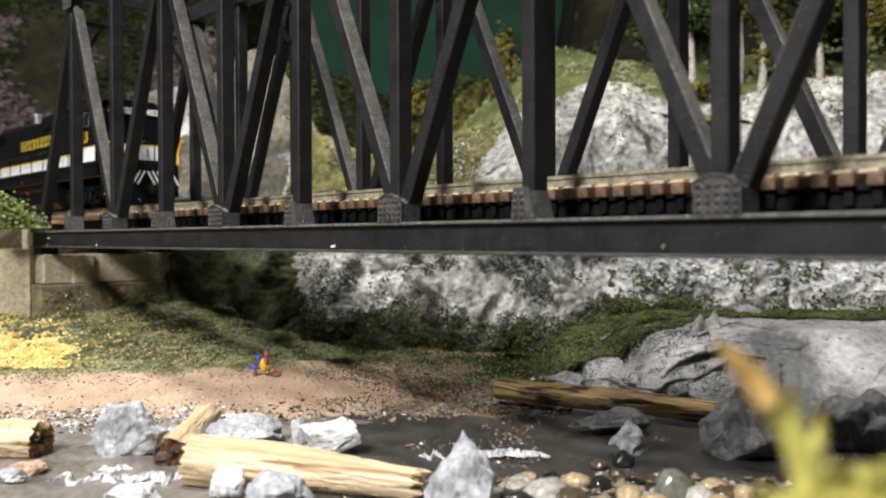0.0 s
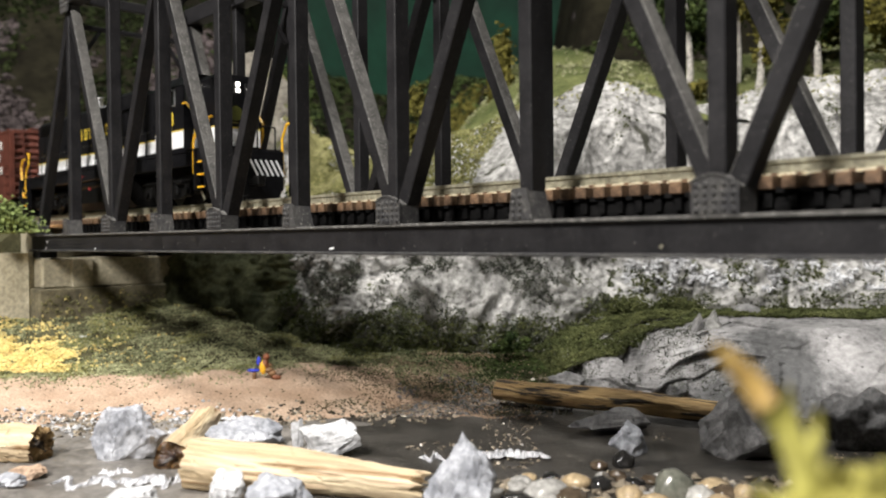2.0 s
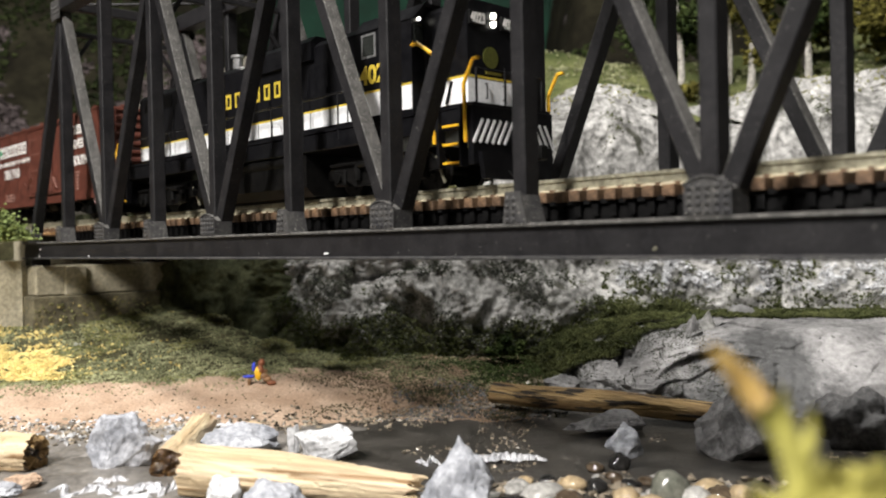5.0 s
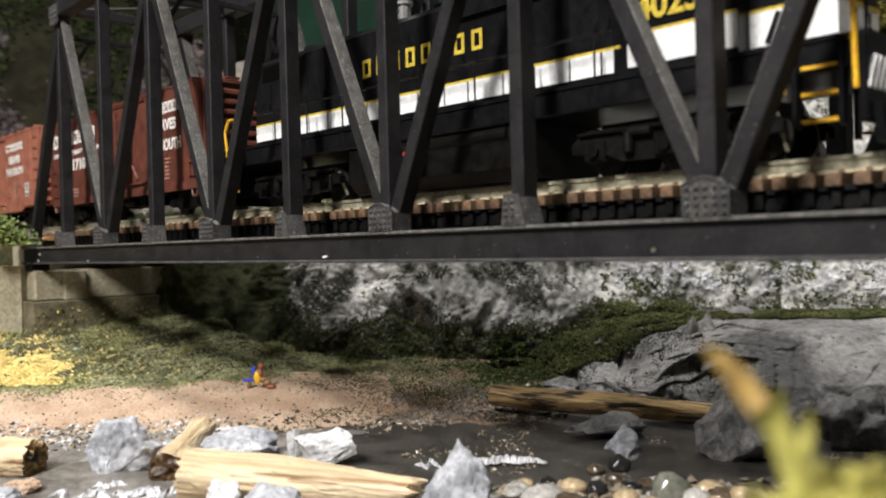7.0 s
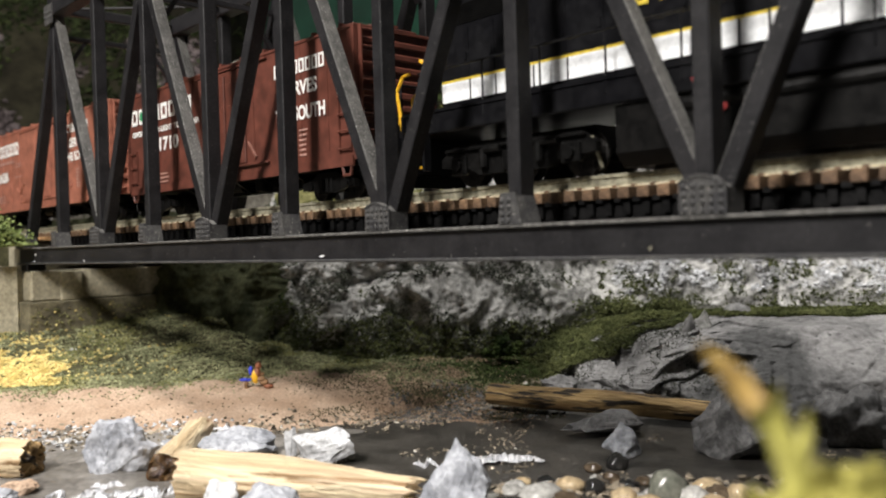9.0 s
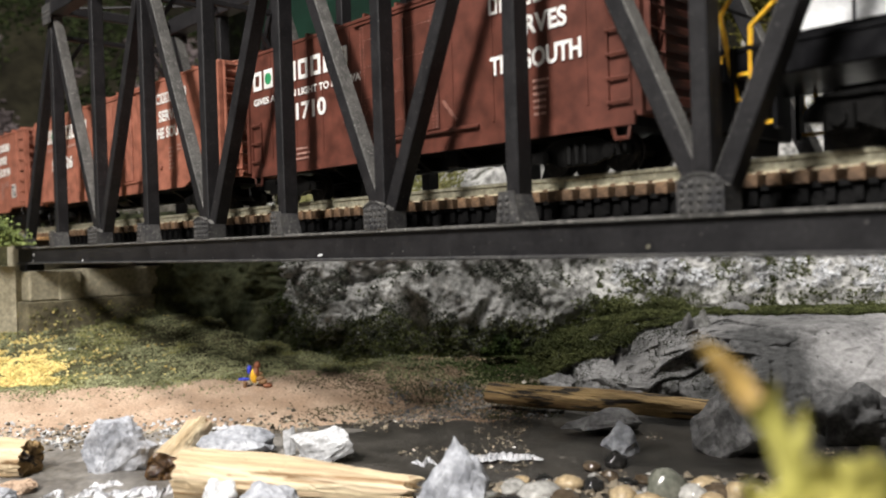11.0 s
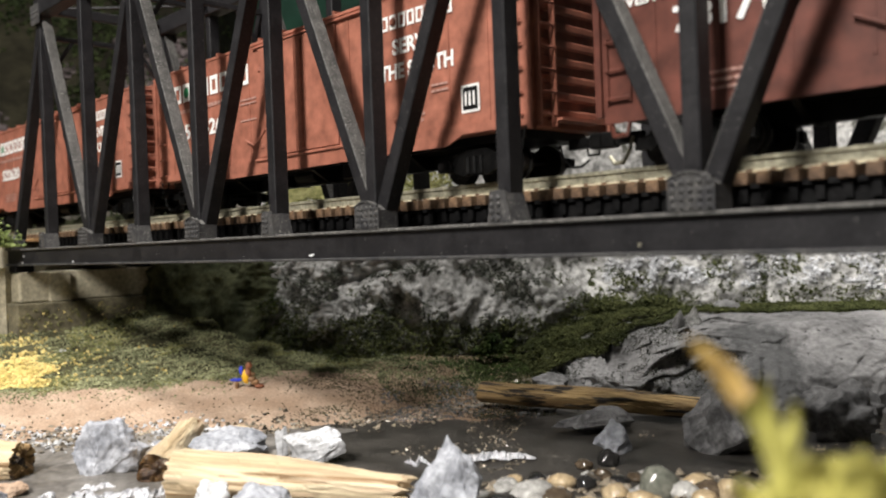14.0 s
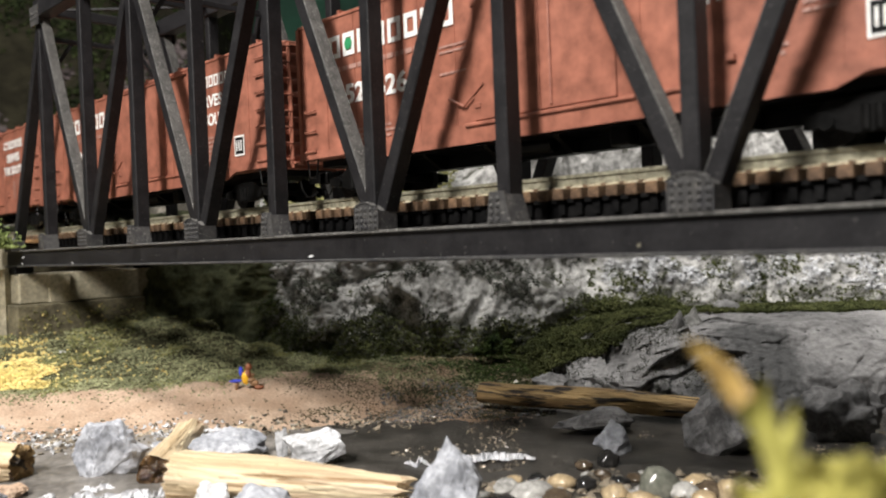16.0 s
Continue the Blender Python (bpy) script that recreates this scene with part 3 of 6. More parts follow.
def truss(y, side, bridge):
    # bottom chord: web with proud top and bottom flanges
    L = NP * P
    bm = boxes((-0.006, L + 0.006, y - 0.0028, y + 0.0042, -0.0082, -0.0009))
    part("bottom_chord", bm, BRIDGE, bridge)
    for z0, z1 in ((-0.0009, 0.0), (-0.0091, -0.0082)):
        # the upper flange takes the dust tone with overhead light in it
        part("chord_flange", boxes((-0.0062, L + 0.0062, y - 0.0042, y + 0.0048, z0, z1), bev=0.0002), DUST_TOPLIGHT if z1 == 0.0 else DUST, bridge, "dusty flange of the bottom chord")
    bm = boxes((P - 0.002, L - P + 0.002, y - 0.0032, y + 0.0044, TOP - 0.004, TOP + 0.005), bev=0.0004)
    part("top_chord", bm, BRIDGE, bridge)
    for n in range(1, NP):
        x = n * P - 0.0012
        part("vertical_post", boxes((x - 0.0021, x + 0.0021, y - 0.0016, y + 0.0040, 0.0004, TOP - 0.003), bev=0.0003), BRIDGE, bridge)
    for n in range(0, NP + 1, 2):
        for s in (-1, 1):
            m = n + s
            if not 0 < m < NP:
                continue
            name = "end_post" if n in (0, NP) else "diagonal_brace"
            bm = bar(bmesh.new(), (n * P + s * 0.0012, y + 0.0012, 0.002), (m * P + s * 0.0017, y + 0.0012, TOP), 0.0044, 0.0052, bev=0.0003)
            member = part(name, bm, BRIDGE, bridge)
            member.data.materials.append(DUST_TOPLIGHT)
            # tops of the braces: dust with the overhead light coloured in
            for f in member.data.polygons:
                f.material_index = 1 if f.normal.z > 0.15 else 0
    for n in range(0, NP + 1):
        gusset(n, y, side, bridge)
    for n in range(1, NP, 2):
        x = n * P
        bm = prism([(x - 0.005, TOP - 0.008), (x + 0.005, TOP - 0.008), (x + 0.006, TOP + 0.002), (x - 0.006, TOP + 0.002)], y - 0.0036 if side < 0 else y + 0.0044, y - 0.0030 if side < 0 else y + 0.0050, "y")
        for i in range(6):
            for k in range(2):
                rivets(bm, x - 0.0042 + i * 0.0017, TOP - 0.0045 + k * 0.0025, y - 0.0036 if side < 0 else y + 0.005)
        part("gusset_plate", bm, DUST, bridge, "dusty riveted gusset plate")


def bridge():
    b = thing("truss_bridge", 0, 0, 0, "dark grey plastic model through truss railway bridge", "bridge")
    truss(0.0, -1, b)
    truss(W, 1, b)
    for n in range(1, NP):
        x = n * P - 0.0012
        part("top_strut", boxes((x - 0.0016, x + 0.0016, 0.0042, W - 0.003, TOP - 0.0015, TOP + 0.0035), bev=0.0003), BRIDGE, b)
        if n % 2 == 1:
            part("sway_strut", boxes((x - 0.0011, x + 0.0011, 0.0042, W - 0.003, TOP - 0.0150, TOP - 0.0125), bev=0.0002), BRIDGE, b)
            for a, c in ((0.004, 0.016), (W - 0.003, W - 0.016)):
                part("knee_brace", bar(bmesh.new(), (x, a, TOP - 0.032), (x, c, TOP - 0.014), 0.0018, 0.0018, (1, 0, 0)), BRIDGE, b)
    for n in range(1, NP - 1):
        for a, c in ((0.004, W - 0.003), (W - 0.003, 0.004)):
            part("lateral_rod", rod(bmesh.new(), [(n * P, a, TOP + 0.001), ((n + 1) * P, c, TOP + 0.001)], 0.0007), BRIDGE, b)
    for n in range(0, NP + 1):
        x = n * P
        part("floor_beam", boxes((x - 0.002, x + 0.002, 0.0049, W - 0.0042, -0.0075, -0.0014)), DECK, b)
    part("floor_plate", boxes((-0.003, NP * P + 0.003, 0.0165, W - 0.0165, -0.0012, 0.0006)), DECK, b, "black floor plate under the track")
    for y in (0.0225, W - 0.0225):
        part("stringer", boxes((-0.004, NP * P + 0.004, y - 0.0012, y + 0.0012, 0.0009, 0.0050)), DECK, b)
    # chips and flecks on the near chord
    rnd = random.Random(77)
    chips = [(0.2849, -0.0072, 0.0016, 0.0004, WHITE), (0.2800, -0.0088, 0.0005, 0.0003, WHITE), (0.4064, -0.0066, 0.0005, 0.0005, RAIL), (0.2075, -0.0088, 0.0009, 0.0004, WHITE), (0.020, -0.004, 0.0007, 0.0006, WHITE), (0.018, -0.0075, 0.0007, 0.0005, WHITE), (0.088, -0.0078, 0.0007, 0.0007, WHITE)]
    chips += [(rnd.uniform(0.0, 0.46), rnd.uniform(-0.0088, -0.001), rnd.uniform(0.0001, 0.0003), rnd.uniform(0.0001, 0.0003), DUST_TOPLIGHT) for _ in range(60)]
    for x, z, w, h, m in chips:
        part("paint_chip", prism([(x - w, z - h * 0.6), (x - w * 0.2, z - h), (x + w, z + h * 0.2), (x + w * 0.3, z + h), (x - w * 0.6, z + h * 0.7)], -0.0030, -0.0027, "y"), m, b, "pale chip in the grey plastic")
    return b


bridge()


# ---- track ----
YT = W / 2
RAIL_TOP = 0.0127


def rail_profile(y):
    z0, z1 = 0.0089, RAIL_TOP
    return [(y - 0.0007, z0 + 0.0006), (y + 0.0007, z0 + 0.0006), (y + 0.0004, z0 + 0.0010), (y + 0.0004, z1 - 0.0011), (y + 0.0009, z1 - 0.0009), (y + 0.0009, z1), (y - 0.0009, z1), (y - 0.0009, z1 - 0.0009), (y - 0.0004, z1 - 0.0011), (y - 0.0004, z0 + 0.0010)]


def track():
    t = thing("railway_track", 0, 0, 0, "nickel silver model rails on brown plastic ties", "track")
    for y in (YT - 0.00865, YT + 0.00865):
        part("rail", prism(rail_profile(y), -1.45, 1.45), RAIL, t, "tarnished nickel silver rail")
        part("rail_foot", prism([(y - 0.0019, 0.0089), (y + 0.0019, 0.0089), (y + 0.0019, 0.0093), (y + 0.0007, 0.0095), (y - 0.0007, 0.0095), (y - 0.0019, 0.0093)], -1.45, 1.45), LIT_FOOT, t, "foot of the rail, caught light in its colour")
    for x0, x1 in ((-1.45, -0.004), (NP * P + 0.004, 1.45)):
        part("roadbed", prism([(0.004, 0.0042), (0.063, 0.0042), (0.055, 0.0062), (0.012, 0.0062)], x0, x1), BALLAST, t, "orange-brown ballast roadbed")
    # deck strips under the tie ends
    for y in (YT - 0.0125, YT + 0.0125):
        part("tie_strip", boxes((-0.004, NP * P + 0.004, y - 0.0008, y + 0.0008, 0.0050, 0.0062)), DECK, t)
    first = part("tie", boxes((-0.00175, 0.00175, -0.0152, 0.0152, 0.0058, 0.0088), bev=0.0002), TIE, t)
    first.location = (0.0040, YT, 0)
    for i in range(-13, 99):
        if i == 0:
            continue
        ob = new("tie", first.data)
        ob.parent, ob.location, ob.rotation_euler = t, ((i + 0.7) * 0.00569, YT + random.uniform(-0.0003, 0.0003), 0), (0, 0, random.uniform(-0.012, 0.012))
    clips = bmesh.new()
    for i in range(-13, 99):
        for y in (YT - 0.00865, YT + 0.00865):
            box(clips, (i + 0.7) * 0.00569 - 0.0007, (i + 0.7) * 0.00569 + 0.0007, y - 0.0021, y + 0.0021, 0.0088, 0.0096)
    tagged(part("rail_fastening", clips, TIE, t), kind="stuff")
    lugs = bmesh.new()
    for i in range(-1, 93):
        box(lugs, (i + 0.7) * 0.00569 - 0.0010, (i + 0.7) * 0.00569 + 0.0010, YT - 0.0138, YT - 0.0128, 0.0018, 0.0060)
    tagged(part("deck_moulding", lugs, DECK, t, "black moulded lugs below the ties"), kind="stuff")
    far = bmesh.new()
    for x0, x1 in ((-1.45, -0.08), (0.565, 1.45)):
        x = x0
        while x < x1:
            box(far, x - 0.0015, x + 0.0015, YT - 0.015, YT + 0.015, 0.006, 0.009)
            x += 0.00569
    tagged(part("far_ties", far, TIE, t), kind="stuff")
    return t


track()


# ---- train ----
# Each vehicle's origin is at rail height on the track's middle line, at its rear end; its front is towards +x.
ROLL = []  # wheelsets that turn: (object, own pose in its truck)


def lettering(text, size, x, y, z, material, parent, label, width=None, name="lettering"):
    cu = bpy.data.curves.new("t", "FONT")
    cu.body, cu.size, cu.extrude, cu.offset = text, size, 0.00004, size * 0.032
    tmp = new("t", cu)
    bpy.context.view_layer.update()
    me = bpy.data.meshes.new_from_object(tmp.evaluated_get(bpy.context.evaluated_depsgraph_get()))
    bpy.data.objects.remove(tmp)
    me.materials.clear()
    me.materials.append(material)
    wide = max(v.co.x for v in me.vertices) - min(v.co.x for v in me.vertices)
    me.transform(Matrix.Diagonal(((width / wide) if width else 1, 1, 1, 1)))
    ob = new(name, me)
    ob.parent = parent
    ob.matrix_basis = pose(x, y - 0.00008, z, 90, 0, 0)
    return tagged(ob, label)


def name_blocks(x, y, z, pitch, w, h, count, material, parent, label):
    """A company name as plain letter-sized shapes."""
    t = w * 0.26
    for i in range(count):
        a = x + i * pitch
        part("name_block", boxes((a, a + t, y - 0.0001, y, z, z + h), (a + w - t, a + w, y - 0.0001, y, z, z + h), (a + t, a + w - t, y - 0.0001, y, z, z + t), (a + t, a + w - t, y - 0.0001, y, z + h - t, z + h)), material, parent, label)


def fine_print(x, y, z, w, rows, pitch, h, material, parent, label="rows of small unreadable white lettering"):
    bm = bmesh.new()
    rnd = random.Random(int(x * 1e5) + rows)
    for r in range(rows):
        a = x
        end = x + w * rnd.uniform(0.7, 1.0)
        while a < end:
            k = rnd.uniform(0.0012, 0.004)
            box(bm, a, min(a + k, end), y - 0.00009, y, z - r * pitch, z - r * pitch + h)
            a += k + h * 0.5
    return part("fine_print", bm, material, parent, label)


def wheelset(parent, x, r, name="wheelset"):
    bm = bmesh.new()
    for s in (-1, 1):
        disc(bm, (0, s * 0.0082, 0), (0, 1, 0), r, 0.0024, 20)
        disc(bm, (0, s * 0.0068, 0), (0, 1, 0), r + 0.0007, 0.0008, 20)
        for k in range(5):
            a = k * math.tau / 5
            disc(bm, (math.cos(a) * r * 0.55, s * 0.0095, math.sin(a) * r * 0.55), (0, 1, 0), r * 0.14, 0.0004, 6)
    disc(bm, (0, 0, 0), (0, 1, 0), 0.0011, 0.024, 8)
    ob = part(name, bm, WHEEL, parent, "dark metal wheelset")
    ob.matrix_basis = pose(x, 0, r)
    ROLL.append((ob, x, r))
    return ob


def freight_truck(parent, x):
    t = new("truck")
    t.parent, t.location = parent, (x, 0, 0)
    t.empty_display_size = 0.005
    tagged(t, "black sprung freight truck")
    for dx in (-0.0105, 0.0105):
        wheelset(t, dx, 0.0050)
    for s in (-1, 1):
        y = s * 0.0128
        bm = prism([(-0.0155, 0.0038), (-0.0155, 0.0066), (-0.009, 0.0078), (-0.005, 0.0098), (0.005, 0.0098), (0.009, 0.0078), (0.0155, 0.0066), (0.0155, 0.0038), (0.010, 0.0040), (0.005, 0.0022), (-0.005, 0.0022), (-0.010, 0.0040)], y - 0.0012, y + 0.0012, "y")
        for dx in (-0.0105, 0.0105):
            disc(bm, (dx, y + s * 0.0012, 0.0052), (0, 1, 0), 0.0019, 0.0016, 10)
        for dx in (-0.0026, 0, 0.0026):
            disc(bm, (dx, y + s * 0.0010, 0.0052), (0, 0, 1), 0.0011, 0.005, 8)
        part("side_frame", bm, CHASSIS, t)
    part("bolster", boxes((-0.003, 0.003, -0.0125, 0.0125, 0.0060, 0.0098)), CHASSIS, t)
    return t


def coupler(parent, x, s, hose=None):
    bm = boxes((min(x, x + s * 0.010), max(x, x + s * 0.010), -0.0012, 0.0012, 0.0075, 0.0105))
    box(bm, min(x + s * 0.008, x + s * 0.0125), max(x + s * 0.008, x + s * 0.0125), -0.0024, 0.0014, 0.0068, 0.0112, 0.0004)
    part("coupler", bm, CHASSIS, parent, "black knuckle coupler")
    part("brake_hose", rod(bmesh.new(), [(x, -0.005, 0.0085), (x + s * 0.0012, -0.005, 0.0050), (x + s * 0.0035, -0.0045, 0.0022), (x + s * 0.0065, -0.004, 0.0022), (x + s * 0.0085, -0.003, 0.0040)], 0.00055 if hose else 0.0003), hose or CHASSIS, parent, "thin curved brake hose")


def boxcar(label, L, red, roof_z, sixty, number, door_x):
    c = thing("boxcar", 0, 0, 0, label, "boxcar", "freight train")
    hw, z0, z1 = 0.0178, 0.0105, roof_z
    body = part("body", boxes((0.0012, L - 0.0012, -hw, hw, z0 + 0.003, z1 - 0.001), bev=0.0002), red, c)
    # side sill
    if sixty:
        for s in (-1, 1):
            y = s * (hw + 0.0002)
            pts = [(0.001, z0 + 0.0034), (0.026, z0 + 0.0034), (0.033, z0 + 0.0006), (L - 0.033, z0 + 0.0006), (L - 0.026, z0 + 0.0034), (L - 0.001, z0 + 0.0034), (L - 0.001, z0 + 0.0062), (0.001, z0 + 0.0062)]
            part("side_sill", prism(pts, y - 0.0004, y + 0.0004, "y"), red, c)
    else:
        for s in (-1, 1):
            y = s * (hw + 0.0003)
            part("side_sill", boxes((0.002, L - 0.002, y - 0.0004, y + 0.0004, z0, z0 + 0.0034)), red, c)
    # roof with eaves, ribs
    part("roof", boxes((0.0, L, -hw - 0.0004, hw + 0.0004, z1 - 0.0012, z1), (0.0, L, -hw * 0.6, hw * 0.6, z1, z1 + 0.0006), bev=0.0002), red, c)
    n = 14 if sixty else 11
    for i in range(n):
        x = 0.008 + (L - 0.016) * i / (n - 1)
        part("roof_rib", boxes((x - 0.0006, x + 0.0006, -hw, hw, z1 + 0.0001, z1 + 0.0013)), red, c)
    if not sixty:
        part("running_board", boxes((0.002, L - 0.002, -0.0036, 0.0036, z1 + 0.0016, z1 + 0.0024)), red, c)
    # side seams and rivets
    for s in (-1, 1):
        y = s * hw
        for i in range(1, n):
            x = L * i / n
            if abs(x - door_x) < (0.026 if sixty else 0.021):
                continue
            w = 0.0003 if sixty else 0.0005
            part("side_rib", boxes((x - w, x + w, min(y, y + s * 0.00025), max(y, y + s * 0.00025), z0 + 0.0064, z1 - 0.0014)), red, c)
        # door with tracks and handle rods
        dw = 0.024 if sixty else 0.0185
        door = part("door", boxes((door_x - dw, door_x + dw, min(y, y + s * 0.0008), max(y, y + s * 0.0008), z0 + 0.0068, z1 - 0.003), bev=0.0002), red, c)
        if sixty:
            part("door_seam", boxes((door_x - 0.0003, door_x + 0.0003, min(y, y + s * 0.0011), max(y, y + s * 0.0011), z0 + 0.0068, z1 - 0.003)), red, door)
        else:
            # riveted door frame: columns at both edges and three rows across
            h = z1 - z0 - 0.011
            for xc in (-dw + 0.0006, -dw + 0.0022, dw - 0.0022, dw - 0.0006):
                rv = bmesh.new()
                for q in range(34):
                    rivets(rv, door_x + xc, z0 + 0.0075 + h * q / 33, y + s * 0.0009, 0.00023)
                part("rivet_row", rv, RIVET, door, "column of small worn rivets")
            for zz in (0.012, 0.021, 0.031, 0.040):
                rv = bmesh.new()
                for q in range(22):
                    rivets(rv, door_x - dw + 0.003 + (2 * dw - 0.006) * q / 21, z0 + zz, y + s * 0.0009, 0.00023)
                part("rivet_row", rv, RIVET, door, "row of small worn rivets")
            part("door_bar", bar(bmesh.new(), (door_x + dw + 0.002, y + s * 0.0006, z0 + 0.0150), (door_x + dw + 0.0075, y + s * 0.0006, z0 + 0.0085), 0.0008, 0.0006), RIVET, c, "worn slanted bar beside the door")
        part("door_rod", rod(bmesh.new(), [(door_x + 0.004, y + s * 0.0012, z0 + 0.008), (door_x + 0.004, y + s * 0.0012, z1 - 0.005)], 0.0004), red, door)
        part("door_lever", rod(bmesh.new(), [(door_x - dw - 0.010, y + s * 0.0010, z0 + 0.0145), (door_x - dw - 0.004, y + s * 0.0010, z0 + 0.0115), (door_x - dw + 0.004, y + s * 0.0010, z0 + 0.017)], 0.0004), red, c)
        part("door_track", boxes((door_x - dw * 1.15, door_x + dw * 1.9, min(y, y + s * 0.0014), max(y, y + s * 0.0014), z0 + 0.0054, z0 + 0.0064), bev=0.0002), red, c)
        part("door_track", boxes((door_x - dw * 1.15, door_x + dw * 1.9, min(y, y + s * 0.0012), max(y, y + s * 0.0012), z1 - 0.0026, z1 - 0.0019)), red, c)
        # side ladders at both ends
        for xe, k in ((0.003, 1), (L - 0.003, -1)):
            top = z1 - 0.006 if k < 0 and sixty else z0 + 0.024 if k < 0 else z0 + 0.020
            rungs = 7 if k < 0 and sixty else 4 if k < 0 else 3
            for q in range(rungs):
                z = z0 + 0.006 + (top - z0 - 0.006) * q / (rungs - 1) if rungs > 1 else z0
                part("ladder_rung", rod(bmesh.new(), [(xe, y + s * 0.0010, z), (xe + k * 0.0065, y + s * 0.0010, z)], 0.00042, 5), red, c)
            for xx in [] if sixty else [xe, xe + k * 0.0065]:
                part("ladder_rail", boxes((xx - 0.0003, xx + 0.0003, min(y, y + s * 0.0008), max(y, y + s * 0.0008), z0 + 0.005, top + 0.001)), red, c)
            w = 0.0003 if sixty else 0.0006
            part("step", rod(bmesh.new(), [(xe + k * 0.0000, y, z0 + 0.003), (xe + k * 0.0012, y, z0 - 0.003), (xe + k * 0.0050, y, z0 - 0.003), (xe + k * 0.0064, y, z0 + 0.003)], w, 5), CHASSIS if sixty else red, c)
    # corrugated ends with a ladder and brake wheel
    for xe, k in ((0.0012, -1), (L - 0.0012, 1)):
        for q in range(9):
            z = z0 + 0.007 + q * (z1 - z0 - 0.012) / 8
            bm = boxes((min(xe, xe + k * 0.0012), max(xe, xe + k * 0.0012), -hw * 0.9, hw * 0.9, z - 0.0013, z + 0.0013), bev=0.0006)
            part("end_corrugation", bm, red, c)
        for s in (-1, 1):
            part("end_post", boxes((min(xe, xe + k * 0.0016), max(xe, xe + k * 0.0016), s * hw - 0.0008, s * hw + 0.0008, z0 + 0.002, z1 - 0.001)), red, c)
        yl = -hw + 0.0015
        for q in range(8):
            z = z0 + 0.006 + q * (z1 - z0 - 0.008) / 7
            part("end_rung", rod(bmesh.new(), [(xe + k * 0.0030, yl, z), (xe + k * 0.0030, yl + 0.0065, z)], 0.0004, 5), red, c)
        for yy in (yl, yl + 0.0065):
            part("end_ladder_rail", boxes((min(xe + k * 0.0012, xe + k * 0.0032), max(xe + k * 0.0012, xe + k * 0.0032), yy - 0.0003, yy + 0.0003, z0 + 0.003, z1 - 0.0005)), red, c)
        part("crossover_platform", boxes((min(xe, xe + k * 0.005), max(xe, xe + k * 0.005), -0.010, 0.010, z0 + 0.0045, z0 + 0.0052)), red, c)
        coupler(c, xe, k, RAIL if k < 0 and not sixty else None)
    part("brake_wheel", disc(bmesh.new(), (-0.003, 0.008, z0 + 0.03), (1, 0, 0), 0.0032, 0.0008, 14), red, c)
    # underframe
    part("underframe", boxes((0.006, L - 0.006, -0.0135, 0.0135, z0 + 0.0005, z0 + 0.003), (0.02, L - 0.02, -0.002, 0.002, z0 - 0.004, z0 + 0.001)), CHASSIS, c, "black underframe")
    for i in range(5):
        x = L * (0.26 + 0.12 * i)
        part("cross_bearer", prism([(-0.013, z0 + 0.001), (0.013, z0 + 0.001), (0.005, z0 - 0.004), (-0.005, z0 - 0.004)], x - 0.0009, x + 0.0009), CHASSIS, c)
    part("brake_tank", disc(bmesh.new(), (L * 0.45, -0.006, z0 - 0.001), (1, 0, 0), 0.0024, 0.012, 12), CHASSIS, c)
    part("brake_valve", boxes((L * 0.58, L * 0.58 + 0.006, -0.012, -0.007, z0 - 0.0045, z0 + 0.001), bev=0.0004), CHASSIS, c)
    for x in (0.026, L - 0.026) if sixty else (0.023, L - 0.023):
        freight_truck(c, x)
    # lettering on the side that faces the front
    y = -hw - 0.0003
    if sixty:
        name_blocks(0.0183, y, z1 - 0.0148, 0.0077, 0.0061, 0.0076, 8, LETTER, c, "white plain letter-sized block of a name")
        part("green_dot", disc(bmesh.new(), (0.0291, y - 0.0002, z1 - 0.0110), (0, 1, 0), 0.0020, 0.0001, 18), GREEN_DOT, c, "green dot")
        fine_print(0.0200, y, z1 - 0.0195, 0.056, 1, 0.002, 0.0015, PRINT, c)
        lettering(number, 0.0086, 0.0263, y, z1 - 0.0306, LETTER, c, "white car number", 0.031)
        fine_print(0.031, y, z1 - 0.0405, 0.022, 3, 0.0017, 0.0007, PRINT, c)
        fine_print(0.072, y, z1 - 0.0210, 0.012, 2, 0.0016, 0.0006, PRINT, c)
        fine_print(0.072, y, z1 - 0.0290, 0.014, 1, 0.0016, 0.0006, PRINT, c)
        name_blocks(0.1580, y, z1 - 0.0112, 0.0041, 0.0033, 0.0046, 8, LETTER, c, "white plain letter-sized block of a name")
        lettering("SERVES", 0.0066, 0.1630, y, z1 - 0.0192, LETTER, c, "white slogan lettering", 0.0215)
        lettering("THE SOUTH", 0.0066, 0.1570, y, z1 - 0.0268, LETTER, c, "white slogan lettering", 0.033)
        fine_print(0.172, y, z1 - 0.0325, 0.005, 6, 0.0018, 0.0009, PRINT, c)
        fine_print(0.180, y, z1 - 0.0318, 0.010, 2, 0.0018, 0.0007, PRINT, c)
        for bx, bz in ((0.0868, 0.0505), (0.0875, 0.0215), (0.1640, 0.0215), (0.1640, 0.0525)):
            part("side_bracket", boxes((bx - 0.0011, bx + 0.0011, -hw - 0.0012, -hw, bz - 0.0008, bz + 0.0008), bev=0.0002), red, c)
        panel = part("data_panel", boxes((0.1926, 0.1998, y - 0.0001, y, z1 - 0.0415, z1 - 0.0335)), LETTER, c, "white bordered data panel")
        part("panel_field", boxes((0.1933, 0.1991, y - 0.00016, y - 0.0001, z1 - 0.0408, z1 - 0.0342)), DECK, panel, "black data panel")
